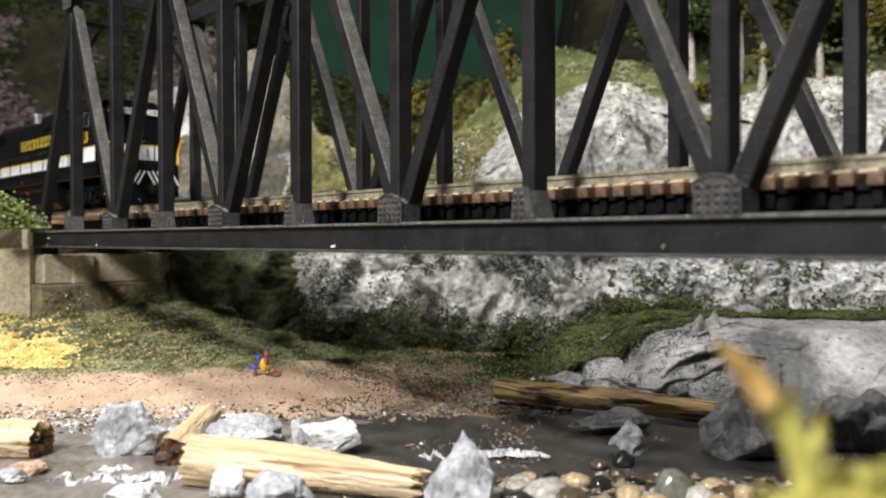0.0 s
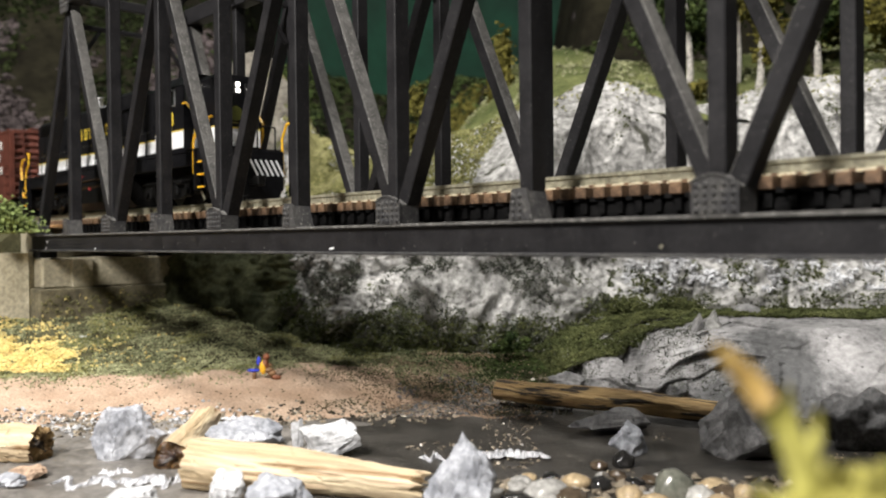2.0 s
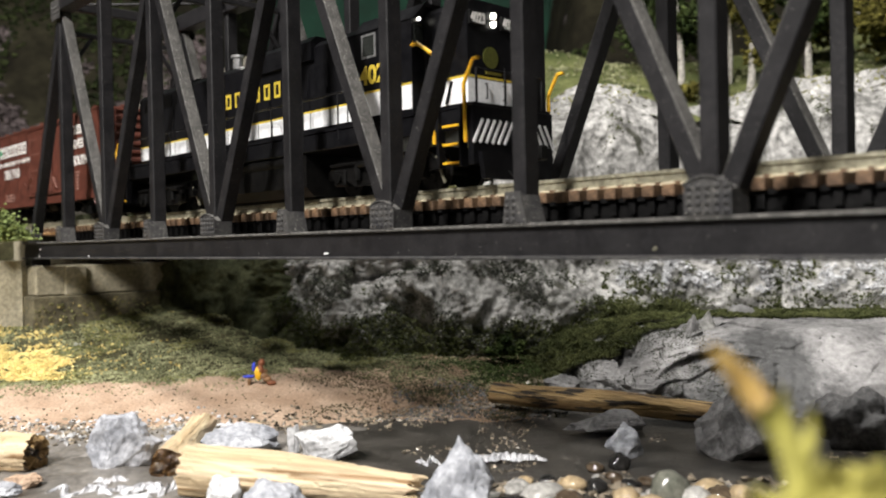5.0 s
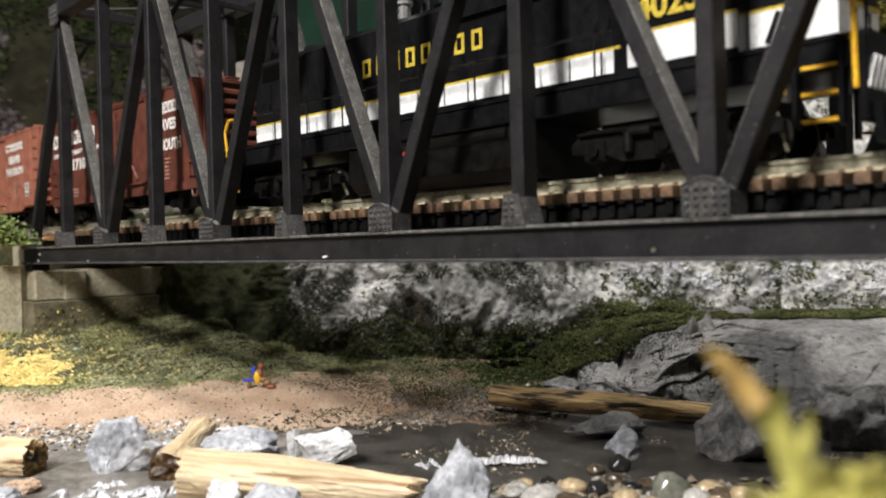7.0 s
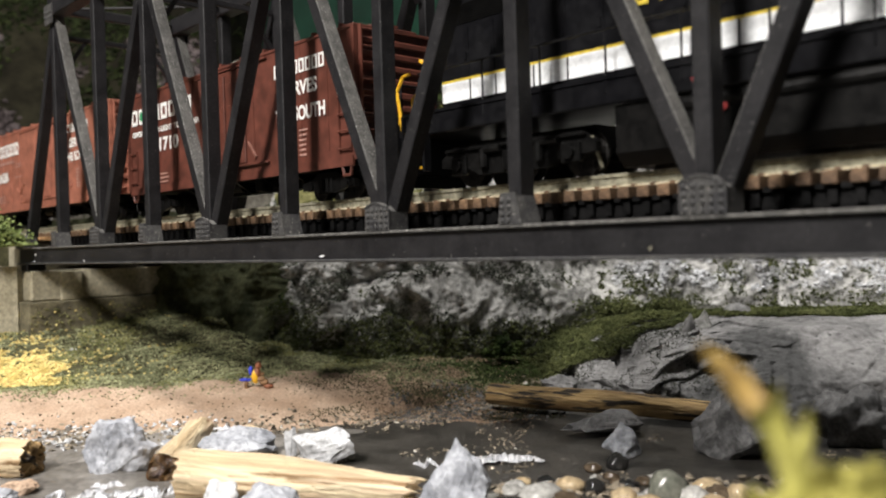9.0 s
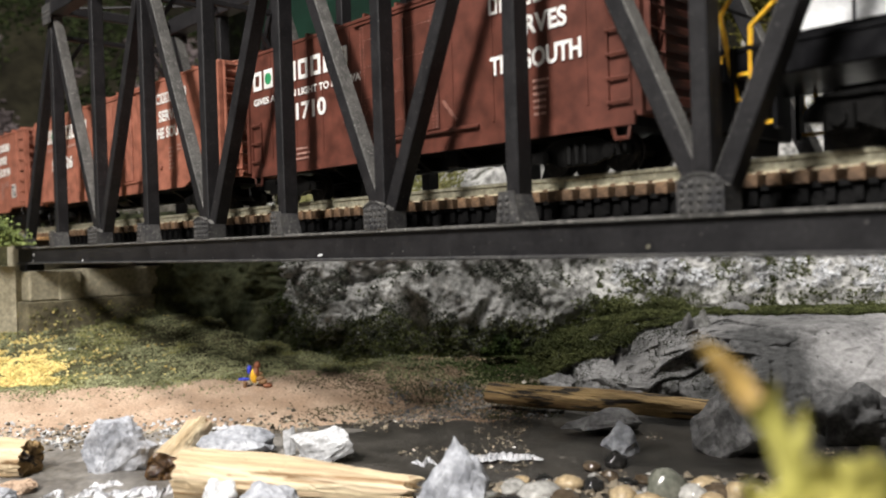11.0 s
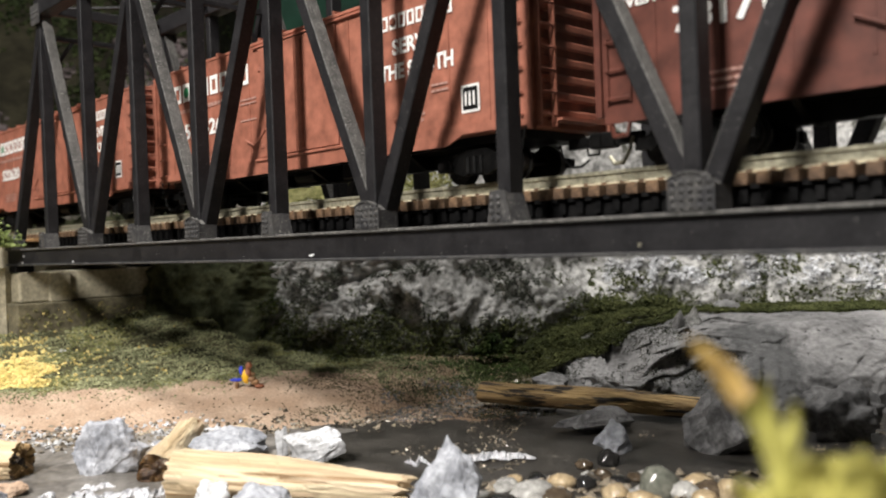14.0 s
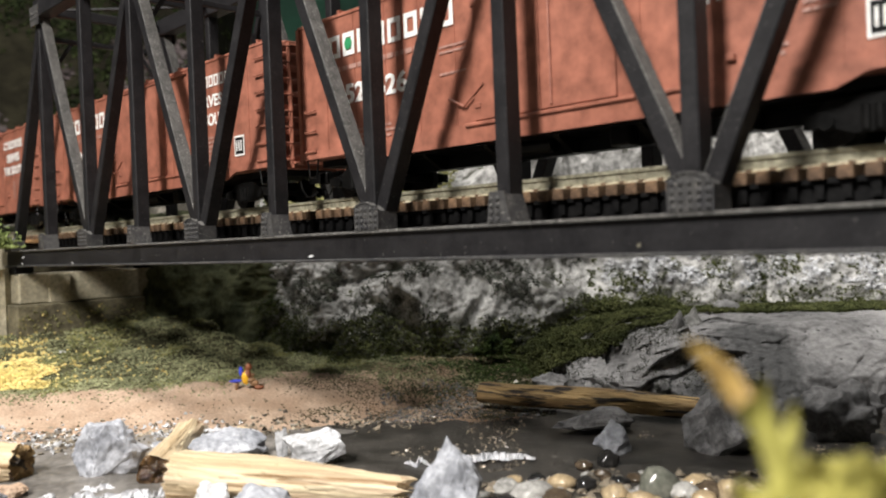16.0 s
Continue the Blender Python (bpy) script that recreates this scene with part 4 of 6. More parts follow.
        for q in range(3):
            part("data_mark", boxes((0.1941 + q * 0.0016, 0.1948 + q * 0.0016, y - 0.0002, y - 0.00016, z1 - 0.0395, z1 - 0.0355)), LETTER, panel)
    else:
        name_blocks(0.0047, y, z1 - 0.0146, 0.0077, 0.0060, 0.0072, 8, LETTER, c, "white plain letter-sized block of a name")
        part("green_dot", disc(bmesh.new(), (0.0154, y - 0.0002, z1 - 0.0110), (0, 1, 0), 0.0022, 0.0001, 18), GREEN_DOT, c, "green dot")
        lettering("GIVES A GREEN LIGHT TO INNOVATIONS", 0.0034, 0.0047, y, z1 - 0.0202, LETTER, c, "white slogan lettering", 0.079)
        lettering(number, 0.0082, 0.0215, y, z1 - 0.0288, LETTER, c, "white car number", 0.030)
        fine_print(0.024, y, z1 - 0.0400, 0.022, 3, 0.0018, 0.0007, PRINT, c)
        fine_print(0.070, y, z1 - 0.0330, 0.014, 2, 0.0020, 0.0005, PRINT, c)
        name_blocks(0.1306, y, z1 - 0.0116, 0.0041, 0.0033, 0.0050, 8, LETTER, c, "white plain letter-sized block of a name")
        lettering("SERVES", 0.0070, 0.1370, y, z1 - 0.0194, LETTER, c, "white slogan lettering", 0.021)
        lettering("THE SOUTH", 0.0070, 0.1306, y, z1 - 0.0286, LETTER, c, "white slogan lettering", 0.032)
        fine_print(0.1375, y, z1 - 0.0330, 0.006, 6, 0.0018, 0.0007, PRINT, c)
        fine_print(0.1460, y, z1 - 0.0330, 0.006, 6, 0.0018, 0.0007, PRINT, c)
    return c


def loco_truck(parent, x):
    t = new("truck")
    t.parent, t.location = parent, (x, 0, 0)
    t.empty_display_size = 0.005
    tagged(t, "black six-wheel locomotive truck")
    for dx in (-0.021, 0.0, 0.021):
        wheelset(t, dx, 0.0060)
    for s in (-1, 1):
        y = s * 0.0135
        bm = prism([(-0.029, 0.0060), (-0.029, 0.0085), (-0.024, 0.0118), (0.024, 0.0118), (0.029, 0.0085), (0.029, 0.0060), (0.018, 0.0052), (0.013, 0.0030), (-0.013, 0.0030), (-0.018, 0.0052)], y - 0.0012, y + 0.0012, "y")
        for dx in (-0.021, 0.0, 0.021):
            box(bm, dx - 0.0032, dx + 0.0032, y + s * 0.0012 - 0.001, y + s * 0.0012 + 0.001, 0.0034, 0.0092, 0.0004)
            disc(bm, (dx, y + s * 0.0026, 0.0062), (0, 1, 0), 0.0018, 0.0012, 10)
        for dx in (-0.0105, 0.0105):
            disc(bm, (dx, y + s * 0.0018, 0.0076), (0, 0, 1), 0.0015, 0.0052, 10)
            disc(bm, (dx + 0.004, y + s * 0.0022, 0.0100), (1, 0, 0), 0.0012, 0.006, 8)
        rod(bm, [(-0.026, y + s * 0.0020, 0.0108), (0.026, y + s * 0.0020, 0.0108)], 0.0005)
        part("side_frame", bm, CHASSIS, t)
        part("sand_pipe", rod(bmesh.new(), [(0.027, y, 0.010), (0.028, y * 0.8, 0.002)], 0.0005), RAIL, t)
    part("bolster", boxes((-0.024, 0.024, -0.0075, 0.0075, 0.0078, 0.0140)), CHASSIS, t)
    return t


def locomotive():
    """Rear end at 0, front end at 0.265; the long hood is behind the cab."""
    L = 0.265
    c = thing("diesel_locomotive", 0, 0, 0, "black model diesel locomotive with white stripe and gold lettering", "locomotive", "freight train")
    hy, hz = 0.0112, 0.0590
    part("frame", boxes((0.006, L - 0.006, -0.0172, 0.0172, 0.0168, 0.0232), bev=0.0004), BLACK, c)
    part("walkway", boxes((0.004, L - 0.004, -0.0176, 0.0176, 0.0232, 0.0242)), BLACK, c)
    # long hood
    part("long_hood", prism([(-hy, 0.0242), (-hy, hz - 0.0022), (-hy + 0.0025, hz), (hy - 0.0025, hz), (hy, hz - 0.0022), (hy, 0.0242)], 0.0205, 0.203), BLACK, c)
    y = -hy
    for s in (-1, 1):
        yy = s * hy
        # stripe in panels between the hood doors, gold line on top
        k = 0
        x = 0.0208
        while x < 0.196:
            w = (0.0125, 0.0105, 0.0145, 0.012)[k % 4]
            e = min(x + w, 0.1965)
            part("stripe_panel", boxes((x, e - 0.0007, min(yy, yy + s * 0.0002), max(yy, yy + s * 0.0002), 0.0266, 0.0326)), WHITE, c, "white stripe panel")
            part("hood_door", boxes((x, e - 0.0007, min(yy, yy + s * 0.00018), max(yy, yy + s * 0.00018), 0.0336, 0.0480)), BLACK, c)
            part("door_latch", boxes((e - 0.0024, e - 0.0014, min(yy, yy + s * 0.0006), max(yy, yy + s * 0.0006), 0.0386, 0.0410)), BLACK, c)
            x, k = e, k + 1
        part("gold_line", boxes((0.0208, 0.198, min(yy, yy + s * 0.00025), max(yy, yy + s * 0.00025), 0.0326, 0.0333)), GOLD, c, "thin gold line over the stripe")
        # radiator intakes and louvres near the rear
        for q in range(9):
            part("louvre", boxes((0.026, 0.056, min(yy, yy + s * 0.0004), max(yy, yy + s * 0.0004), 0.0500 + q * 0.0007, 0.0503 + q * 0.0007)), CHASSIS, c)
    # roof details
    for x in (0.035, 0.052, 0.069):
        part("roof_fan", disc(disc(bmesh.new(), (x, 0, hz + 0.0009), (0, 0, 1), 0.0072, 0.0018, 24), (x, 0, hz + 0.0020), (0, 0, 1), 0.0055, 0.0006, 20), BLACK, c)
    part("exhaust_stack", boxes((0.120, 0.128, -0.004, 0.004, hz, hz + 0.0035), bev=0.0004), BLACK, c)
    part("horn", disc(disc(bmesh.new(), (0.108, -0.006, hz + 0.0030), (0, 0, 1), 0.0022, 0.0050, 10), (0.108, -0.006, hz + 0.0058), (0, 0, 1), 0.0030, 0.0010, 10), SILVER, c, "bright metal roof fitting")
    part("dynamic_brake", prism([(-hy - 0.0015, 0.0520), (-hy - 0.0015, hz), (-hy + 0.001, hz + 0.0022), (hy - 0.001, hz + 0.0022), (hy + 0.0015, hz), (hy + 0.0015, 0.0520)], 0.135, 0.172), BLACK, c)
    # lettering on the hood
    name_blocks(0.0915, y - 0.0003, 0.0415, 0.0076, 0.0044, 0.0062, 8, GOLD, c, "gold plain letter-sized block of a name")
    # cab
    cy = 0.0165
    part("cab", prism([(-cy, 0.0242), (-cy, 0.0545), (-cy + 0.0050, 0.0592), (cy - 0.0050, 0.0592), (cy, 0.0545), (cy, 0.0242)], 0.2035, 0.2330), BLACK, c)
    part("cab_roof", prism([(-cy - 0.0004, 0.0545), (-cy + 0.0048, 0.0599), (cy - 0.0048, 0.0599), (cy + 0.0004, 0.0545), (cy - 0.0052, 0.0587), (-cy + 0.0052, 0.0587)], 0.2025, 0.2345), BLACK, c)
    for s in (-1, 1):
        yy = s * cy
        part("stripe_panel", boxes((0.2037, 0.2328, min(yy, yy + s * 0.0002), max(yy, yy + s * 0.0002), 0.0258, 0.0336)), WHITE, c, "white stripe panel")
        part("gold_line", boxes((0.2037, 0.2328, min(yy, yy + s * 0.00025), max(yy, yy + s * 0.00025), 0.0336, 0.0343)), GOLD, c)
        for x0, x1 in ((0.2075, 0.2150), (0.2175, 0.2250)):
            fr = part("side_window", boxes((x0, x1, min(yy, yy + s * 0.0003), max(yy, yy + s * 0.0003), 0.0455, 0.0535)), SILVER, c, "bright framed cab window")
            part("pane", boxes((x0 + 0.0008, x1 - 0.0008, min(yy, yy + s * 0.0004), max(yy, yy + s * 0.0004), 0.0461, 0.0529)), GLASS_BLACK, fr)
    lettering("4023", 0.0085, 0.2065, -cy - 0.0003, 0.0368, GOLD, c, "gold road number", 0.0175)
    # high short hood
    ny, nz = 0.0112, 0.0578
    part("short_hood", prism([(-ny, 0.0242), (-ny, nz - 0.0020), (-ny + 0.0024, nz), (ny - 0.0024, nz), (ny, nz - 0.0020), (ny, 0.0242)], 0.2331, 0.2526), BLACK, c)
    part("nose_stripe", boxes((0.2331, 0.2529, -ny - 0.0003, ny + 0.0003, 0.0258, 0.0336)), WHITE, c, "white band round the nose")
    part("nose_gold_line", boxes((0.2331, 0.2530, -ny - 0.00035, ny + 0.00035, 0.0336, 0.0343)), GOLD, c)
    for yw in (-0.0138, 0.0138):
        part("windscreen", boxes((0.2329, 0.2334, yw - 0.0018, yw + 0.0018, 0.0460, 0.0535)), GLASS_BLACK, c, "narrow dark cab windscreen")
    part("nose_emblem", disc(bmesh.new(), (0.2527, -0.001, 0.0405), (1, 0, 0), 0.0034, 0.0003, 20), plain("dull_green_gold_emblem", (0.07, 0.075, 0.012), 0.5), c, "dull round emblem on the nose")
    for yb in (-0.0072, 0.0072):
        part("number_board", boxes((0.2520, 0.2534, yb - 0.0036, yb + 0.0036, 0.0498, 0.0542), bev=0.0002), DECK, c, "black number board")
        nb = lettering("4023", 0.0044, 0, 0, 0, LETTER, c, "white road number", 0.0064)
        nb.matrix_basis = pose(0.25355, yb - 0.0032, 0.0505, 90, 0, 90)
    for zz in (0.0510, 0.0537):
        part("headlight", disc(bmesh.new(), (0.2532, 0.0, zz), (1, 0, 0), 0.0010, 0.0008, 12), LAMP, c, "lit white headlight")
    part("class_light", disc(bmesh.new(), (0.2338, -0.0140, 0.0545), (1, 0, 0), 0.0005, 0.0008, 10), LAMP, c, "small lit marker light")
    part("name_plate", boxes((0.2526, 0.2530, -0.0034, 0.0034, 0.0352, 0.0366)), plain("dull_gold_plate", (0.10, 0.085, 0.01), 0.5), c, "dull gold plate on the nose")
    for q in range(3):
        part("slant_mark", bar(bmesh.new(), (0.2372 + q * 0.0030, -0.0116, 0.0262), (0.2400 + q * 0.0030, -0.0116, 0.0330), 0.0011, 0.0002), BLACK, c, "black slanted mark on the stripe")
    for yd in (-0.0045, 0.0045):
        part("nose_post", rod(bmesh.new(), [(0.2618, yd, 0.0242), (0.2618, yd, 0.0352)], 0.0004), BLACK, c, "black end rail post")
    for yy in (-0.004, 0.004):
        part("grab_iron", rod(bmesh.new(), [(0.2532, yy, 0.0275), (0.2538, yy, 0.0275), (0.2538, yy, 0.0320), (0.2532, yy, 0.0320)], 0.00025, 5), BLACK, c)
    # pilot with hazard stripes, coupler
    for k, xe in ((1, L - 0.006), (-1, 0.006)):
        part("pilot", boxes((min(xe, xe + k * 0.0022), max(xe, xe + k * 0.0022), -0.0186, 0.0186, 0.0055, 0.0236), bev=0.0004), BLACK, c)
        for q in range(6):
            for sgn in (-1, 1):
                yy = sgn * (0.0008 + q * 0.0027)
                bm = bar(bmesh.new(), (xe + k * 0.0024, yy + sgn * 0.0040, 0.0122), (xe + k * 0.0024, yy, 0.0192), 0.0009, 0.0003, (1, 0, 0))
                part("hazard_stripe", bm, WHITE, c, "white slanted hazard stripe")
        part("snow_plough", prism([(-0.0165, 0.0095), (0.0165, 0.0095), (0.0150, 0.0015), (-0.0150, 0.0015)], min(xe + k * 0.0022, xe + k * 0.0040), max(xe + k * 0.0022, xe + k * 0.0040)), BLACK, c)
        coupler(c, xe + k * 0.002, k)
        for s in (-1, 1):
            yy = s * 0.0165
            # stepwell with yellow edges and tall bent handrails
            for q in range(4):
                x0, x1 = sorted((xe - k * 0.0118, xe - k * 0.0040))
                part("step_edge", boxes((x0, x1, yy - 0.0010, yy + 0.0010, 0.0066 + q * 0.0056, 0.0073 + q * 0.0056)), YELLOW, c, "yellow step edge")
            for dx in (0.0128, 0.0032):
                part("step_side", boxes((xe - k * dx - 0.0005, xe - k * dx + 0.0005, yy - 0.0020, yy + 0.0008, 0.0055, 0.0236)), BLACK, c)
            if k > 0:
                stair = [(0.2431, 0.0135), (0.2429, 0.0272), (0.2460, 0.0320), (0.2462, 0.0378), (0.2428, 0.0414), (0.2360, 0.0458), (0.2335, 0.0458)]
                corner, cy0 = [(0.2592, 0.0125), (0.2588, 0.0295), (0.2628, 0.0362), (0.2650, 0.0362)], 0.0194
            else:
                stair = [(0.0128, 0.0150), (0.0130, 0.0284), (0.0186, 0.0328), (0.0196, 0.0385), (0.0170, 0.0400)]
                corner, cy0 = [(0.0098, 0.0125), (0.0064, 0.0318), (0.0095, 0.0362), (0.0125, 0.0365)], 0.0177
            part("handrail", rod(bmesh.new(), [(a, yy + s * 0.0004, z) for a, z in stair], 0.00062), YELLOW, c, "bent yellow handrail beside the steps")
            part("handrail", rod(bmesh.new(), [(a, s * cy0, z) for a, z in corner], 0.00060), YELLOW, c, "bent yellow corner handrail")
            part("kick_plate", boxes((min(xe - k * 0.0035, xe), max(xe - k * 0.0035, xe), yy - 0.0006, yy + 0.0006, 0.0212, 0.0232)), YELLOW, c, "yellow plate at the top of the steps")
        part("end_rail", rod(bmesh.new(), [(xe + k * 0.0008, -0.0150, 0.0242), (xe + k * 0.0008, -0.0150, 0.0345), (xe + k * 0.0008, 0.0150, 0.0345), (xe + k * 0.0008, 0.0150, 0.0242)], 0.0004), BLACK, c)
    for s in (-1, 1):
        for i in range(9):
            x = 0.022 + i * 0.0215
            part("stanchion", rod(bmesh.new(), [(x, s * 0.0172, 0.0200), (x, s * 0.0172, 0.0360)], 0.00032, 5), BLACK, c)
        part("side_handrail", rod(bmesh.new(), [(0.016, s * 0.0172, 0.0360), (0.200, s * 0.0172, 0.0360)], 0.00035, 5), BLACK, c)
        part("warning_mark", boxes((0.1105, 0.1117, min(s * 0.0172, s * 0.0174), max(s * 0.0172, s * 0.0174), 0.0190, 0.0200)), RED_MARK, c, "small red marking")
    # fuel tank and tanks over the trucks
    part("fuel_tank", prism([(-0.0158, 0.0165), (-0.0158, 0.0045), (-0.0125, 0.0010), (0.0125, 0.0010), (0.0158, 0.0045), (0.0158, 0.0165)], 0.088, 0.172), CHASSIS, c)
    part("air_reservoir", disc(bmesh.new(), (0.132, -0.0150, 0.0145), (1, 0, 0), 0.0020, 0.06, 12), CHASSIS, c)
    part("fuel_cap", disc(bmesh.new(), (0.118, -0.0160, 0.0125), (0, 1, 0), 0.0009, 0.001, 8), RED_MARK, c)
    loco_truck(c, 0.052)
    loco_truck(c, 0.213)
    return c


LOCO = locomotive()
CAR_A = boxcar("dark red boxcar with running board and white lettering", 0.1800, BOX_OLD, 0.0585, False, "781710", 0.0905)
CAR_B = boxcar("orange-red sixty foot boxcar with white lettering", 0.219, BOX_RED, 0.0615, True, "522626", 0.110)
CAR_C = boxcar("orange-red sixty foot boxcar with white lettering", 0.219, BOX_RED, 0.0615, True, "522620", 0.110)
CAR_D = boxcar("orange-red sixty foot boxcar with white lettering", 0.219, BOX_RED, 0.0615, True, "522618", 0.110)


# ---- loose things by the creek ----
def stone(name, u, d, w, deep, h, material, label, seed, category="rock", tilt=0.0, turn=0.0, sink=0.12, peak=0.0, cuts=4, round_=0.0, group="creek rocks", ground=None):
    """An angular or rounded stone: hull of random points, refined and roughened."""
    rnd = random.Random(seed)
    bm = bmesh.new()
    if round_ > 0.5:
        bmesh.ops.create_icosphere(bm, subdivisions=4 if w > 0.015 else 3, radius=1.0)
    else:
        for i in range(15):
            a, b = rnd.uniform(0, math.tau), rnd.uniform(-0.7, 1.0)
            r = math.sqrt(max(1 - b * b, 0.05)) * rnd.uniform(0.8, 1.05)
            k = 1 - peak * max(b, 0)
            bm.verts.new((r * math.cos(a) * k, r * math.sin(a) * k, b * rnd.uniform(0.9, 1.05)))
        if peak:
            bm.verts.new((rnd.uniform(-0.15, 0.15), 0, 1.2))
            bm.verts.new((rnd.uniform(-0.15, 0.15), 0.15, 1.15))
        bmesh.ops.convex_hull(bm, input=bm.verts[:])
        for v in [v for v in bm.verts if not v.link_faces]:
            bm.verts.remove(v)
        bmesh.ops.triangulate(bm, faces=bm.faces[:])
        bmesh.ops.bevel(bm, geom=bm.edges[:], offset=0.035, segments=1, affect="EDGES", clamp_overlap=True)
        bmesh.ops.triangulate(bm, faces=bm.faces[:])
        for _ in range(cuts - 1):
            bmesh.ops.subdivide_edges(bm, edges=[e for e in bm.edges if e.calc_length() > 0.09], cuts=1, use_grid_fill=True)
            bmesh.ops.triangulate(bm, faces=bm.faces[:])
    zs = [v.co.z for v in bm.verts]
    xs, ys = [abs(v.co.x) for v in bm.verts], [abs(v.co.y) for v in bm.verts]
    mx, my, lo, hi = max(xs), max(ys), min(zs), max(zs)
    amp = 0.17 if round_ < 0.5 else 0.55 if w > 0.015 else 0.24
    if round_ < 0.5:
        w, deep, h = w * 1.03, deep * 1.05, h * (1.08 + 0.1 * peak)
    for v in bm.verts:
        n = v.co.normalized()
        q = v.co + Vector((seed * 1.37, 0, 0))
        v.co += n * amp * (0.8 * noise.noise(q * 1.6) + 0.5 * noise.noise(q * 4.1) + 0.20 * noise.noise(q * 9.0) + 0.11 * noise.noise(q * 21.0))
        v.co = Vector((v.co.x / mx * w / 2, v.co.y / my * deep / 2, (v.co.z - lo) / (hi - lo) * h * (1 + sink) - h * sink))
    ob = part(name, bm, material, None, "", round_ > 0.5)
    z = max(bed_z(u, d), silt_z(u, d), beach_z(u, d) if d < 0.36 else -1) if ground is None else ground
    ob.matrix_world = Matrix.Translation(ud(u, d, z)) @ pose(0, 0, 0, 0, tilt, 47 + turn)
    return tagged(ob, label, category, group)


def log(name, a, b, ra, rb, material, end_material, label, seed, flat=1.0, jag=0.02):
    """A piece of driftwood from a to b, tapering from ra to rb, split and ragged at the ends."""
    a, b = Vector(a), Vector(b)
    L = (b - a).length
    root = new(name)
    root.empty_display_size = 0.005
    m = (b - a).to_track_quat("X", "Z").to_matrix().to_4x4()
    m.translation = a
    root.matrix_world = m
    tagged(root, label, "driftwood log", "driftwood")
    verts, faces, ns, nr = [], [], 56, 48
    rnd = random.Random(seed)
    split = [noise.noise(Vector((i * 0.55, seed, 0))) for i in range(nr)]
    for j in range(ns + 1):
        t = j / ns
        for i in range(nr):
            an = math.tau * i / nr
            r = ra + (rb - ra) * t
            crack = max(0.0, ridged((math.cos(an) * 2.6 + seed, math.sin(an) * 2.6, t * 2.8 + 0.25 * noise.noise(Vector((t * 7, an, seed)))), 1.0, 3) - 0.8)
            g = 1 - 0.085 * min(crack, 0.7) + 0.24 * noise.noise(Vector((t * 2.2, math.cos(an) * 1.3 + seed, math.sin(an) * 1.3))) + 0.025 * split[i] + 0.03 * noise.noise(Vector((t * 9, i * 1.7, seed)))
            if rnd.random() < 0.03:
                g -= 0.04
            x = t * L
            if j == 0:
                x -= jag * L * rnd.uniform(0, 1) * 0.6
            if j == ns:
                x += jag * L * (split[(i * 3) % nr] + 0.6) * 1.4
            bend = 0.02 * L * math.sin(t * 3.0 + seed)
            verts.append((x, r * g * math.cos(an) + bend, r * g * flat * math.sin(an)))
    for j in range(ns):
        for i in range(nr):
            k = (i + 1) % nr
            faces.append((j * nr + i, j * nr + k, (j + 1) * nr + k, (j + 1) * nr + i))
    mesh_of("trunk", verts, faces, material, root)
    for e, s in ((0, -1), (ns, 1)):
        ring = [verts[e * nr + i] for i in range(nr)]
        cx = sum(p[0] for p in ring) / nr
        cv, cf = list(ring), []
        rings = (0.85, 0.68, 0.5, 0.32, 0.15)
        for k in rings:
            for i, p in enumerate(ring):
                y2, z2 = p[1] * k, p[2] * k
                bump = 0.55 * noise.noise(Vector((y2 * 420, z2 * 420, seed + e))) + 0.3 * noise.noise(Vector((y2 * 1100, z2 * 1100, seed)))
                cv.append((cx + (p[0] - cx) * k + bump * 0.55 * max(ra, rb), y2, z2))
        cv.append((cx, 0, 0))
        for q in range(len(rings)):
            for i in range(nr):
                k = (i + 1) % nr
                cf.append((q * nr + i, q * nr + k, (q + 1) * nr + k, (q + 1) * nr + i))
        for i in range(nr):
            cf.append((len(rings) * nr + i, len(rings) * nr + (i + 1) % nr, (len(rings) + 1) * nr))
        mesh_of("broken_end", cv, cf, end_material, root, "ragged broken end")
    return root


def at_bed(u, d, up):
    return ud(u, d, bed_z(u, d) + up)


stone("rock", -0.1001, 0.2717, 0.0230, 0.0171, 0.0147, STONE, "angular blue-grey stone at the edge of the beach", 3, turn=15)
stone("rock", -0.0667, 0.2829, 0.0243, 0.0168, 0.0086, STONE, "flat pale grey stone behind the driftwood", 8)
stone("rock", -0.0363, 0.2727, 0.0220, 0.0126, 0.0105, PALE, "bright angular pale stone in the creek", 12, turn=-20)
stone("rock_sliver", -0.0486, 0.2825, 0.0041, 0.0019, 0.0086, PALE, "thin upright white stone sliver", 13)
stone("rock", 0.0065, 0.2146, 0.0234, 0.0142, 0.0173, STONE, "pointed pale grey stone standing in the creek", 21, peak=0.55, turn=10)
stone("rock", -0.0423, 0.2152, 0.0171, 0.0114, 0.0088, STONE, "pale blue-grey stone in front of the driftwood", 25)
stone("rock", -0.0576, 0.2248, 0.0098, 0.0074, 0.0065, PALE, "small pale stone under the driftwood", 26)
stone("rock", -0.0790, 0.2158, 0.0157, 0.0086, 0.0051, PALE, "low pale stone at the front of the creek", 27)
stone("rock", -0.1207, 0.2359, 0.0094, 0.0078, 0.0037, STONE, "small grey stone in the mud", 28)
stone("rock", 0.0588, 0.2717, 0.0119, 0.0093, 0.0101, STONE, "small grey pointed stone in the creek", 31, peak=0.3)
stone("rock", 0.0593, 0.3036, 0.0301, 0.0161, 0.0084, DARKSTONE, "flat dark wet stone under the log", 33)
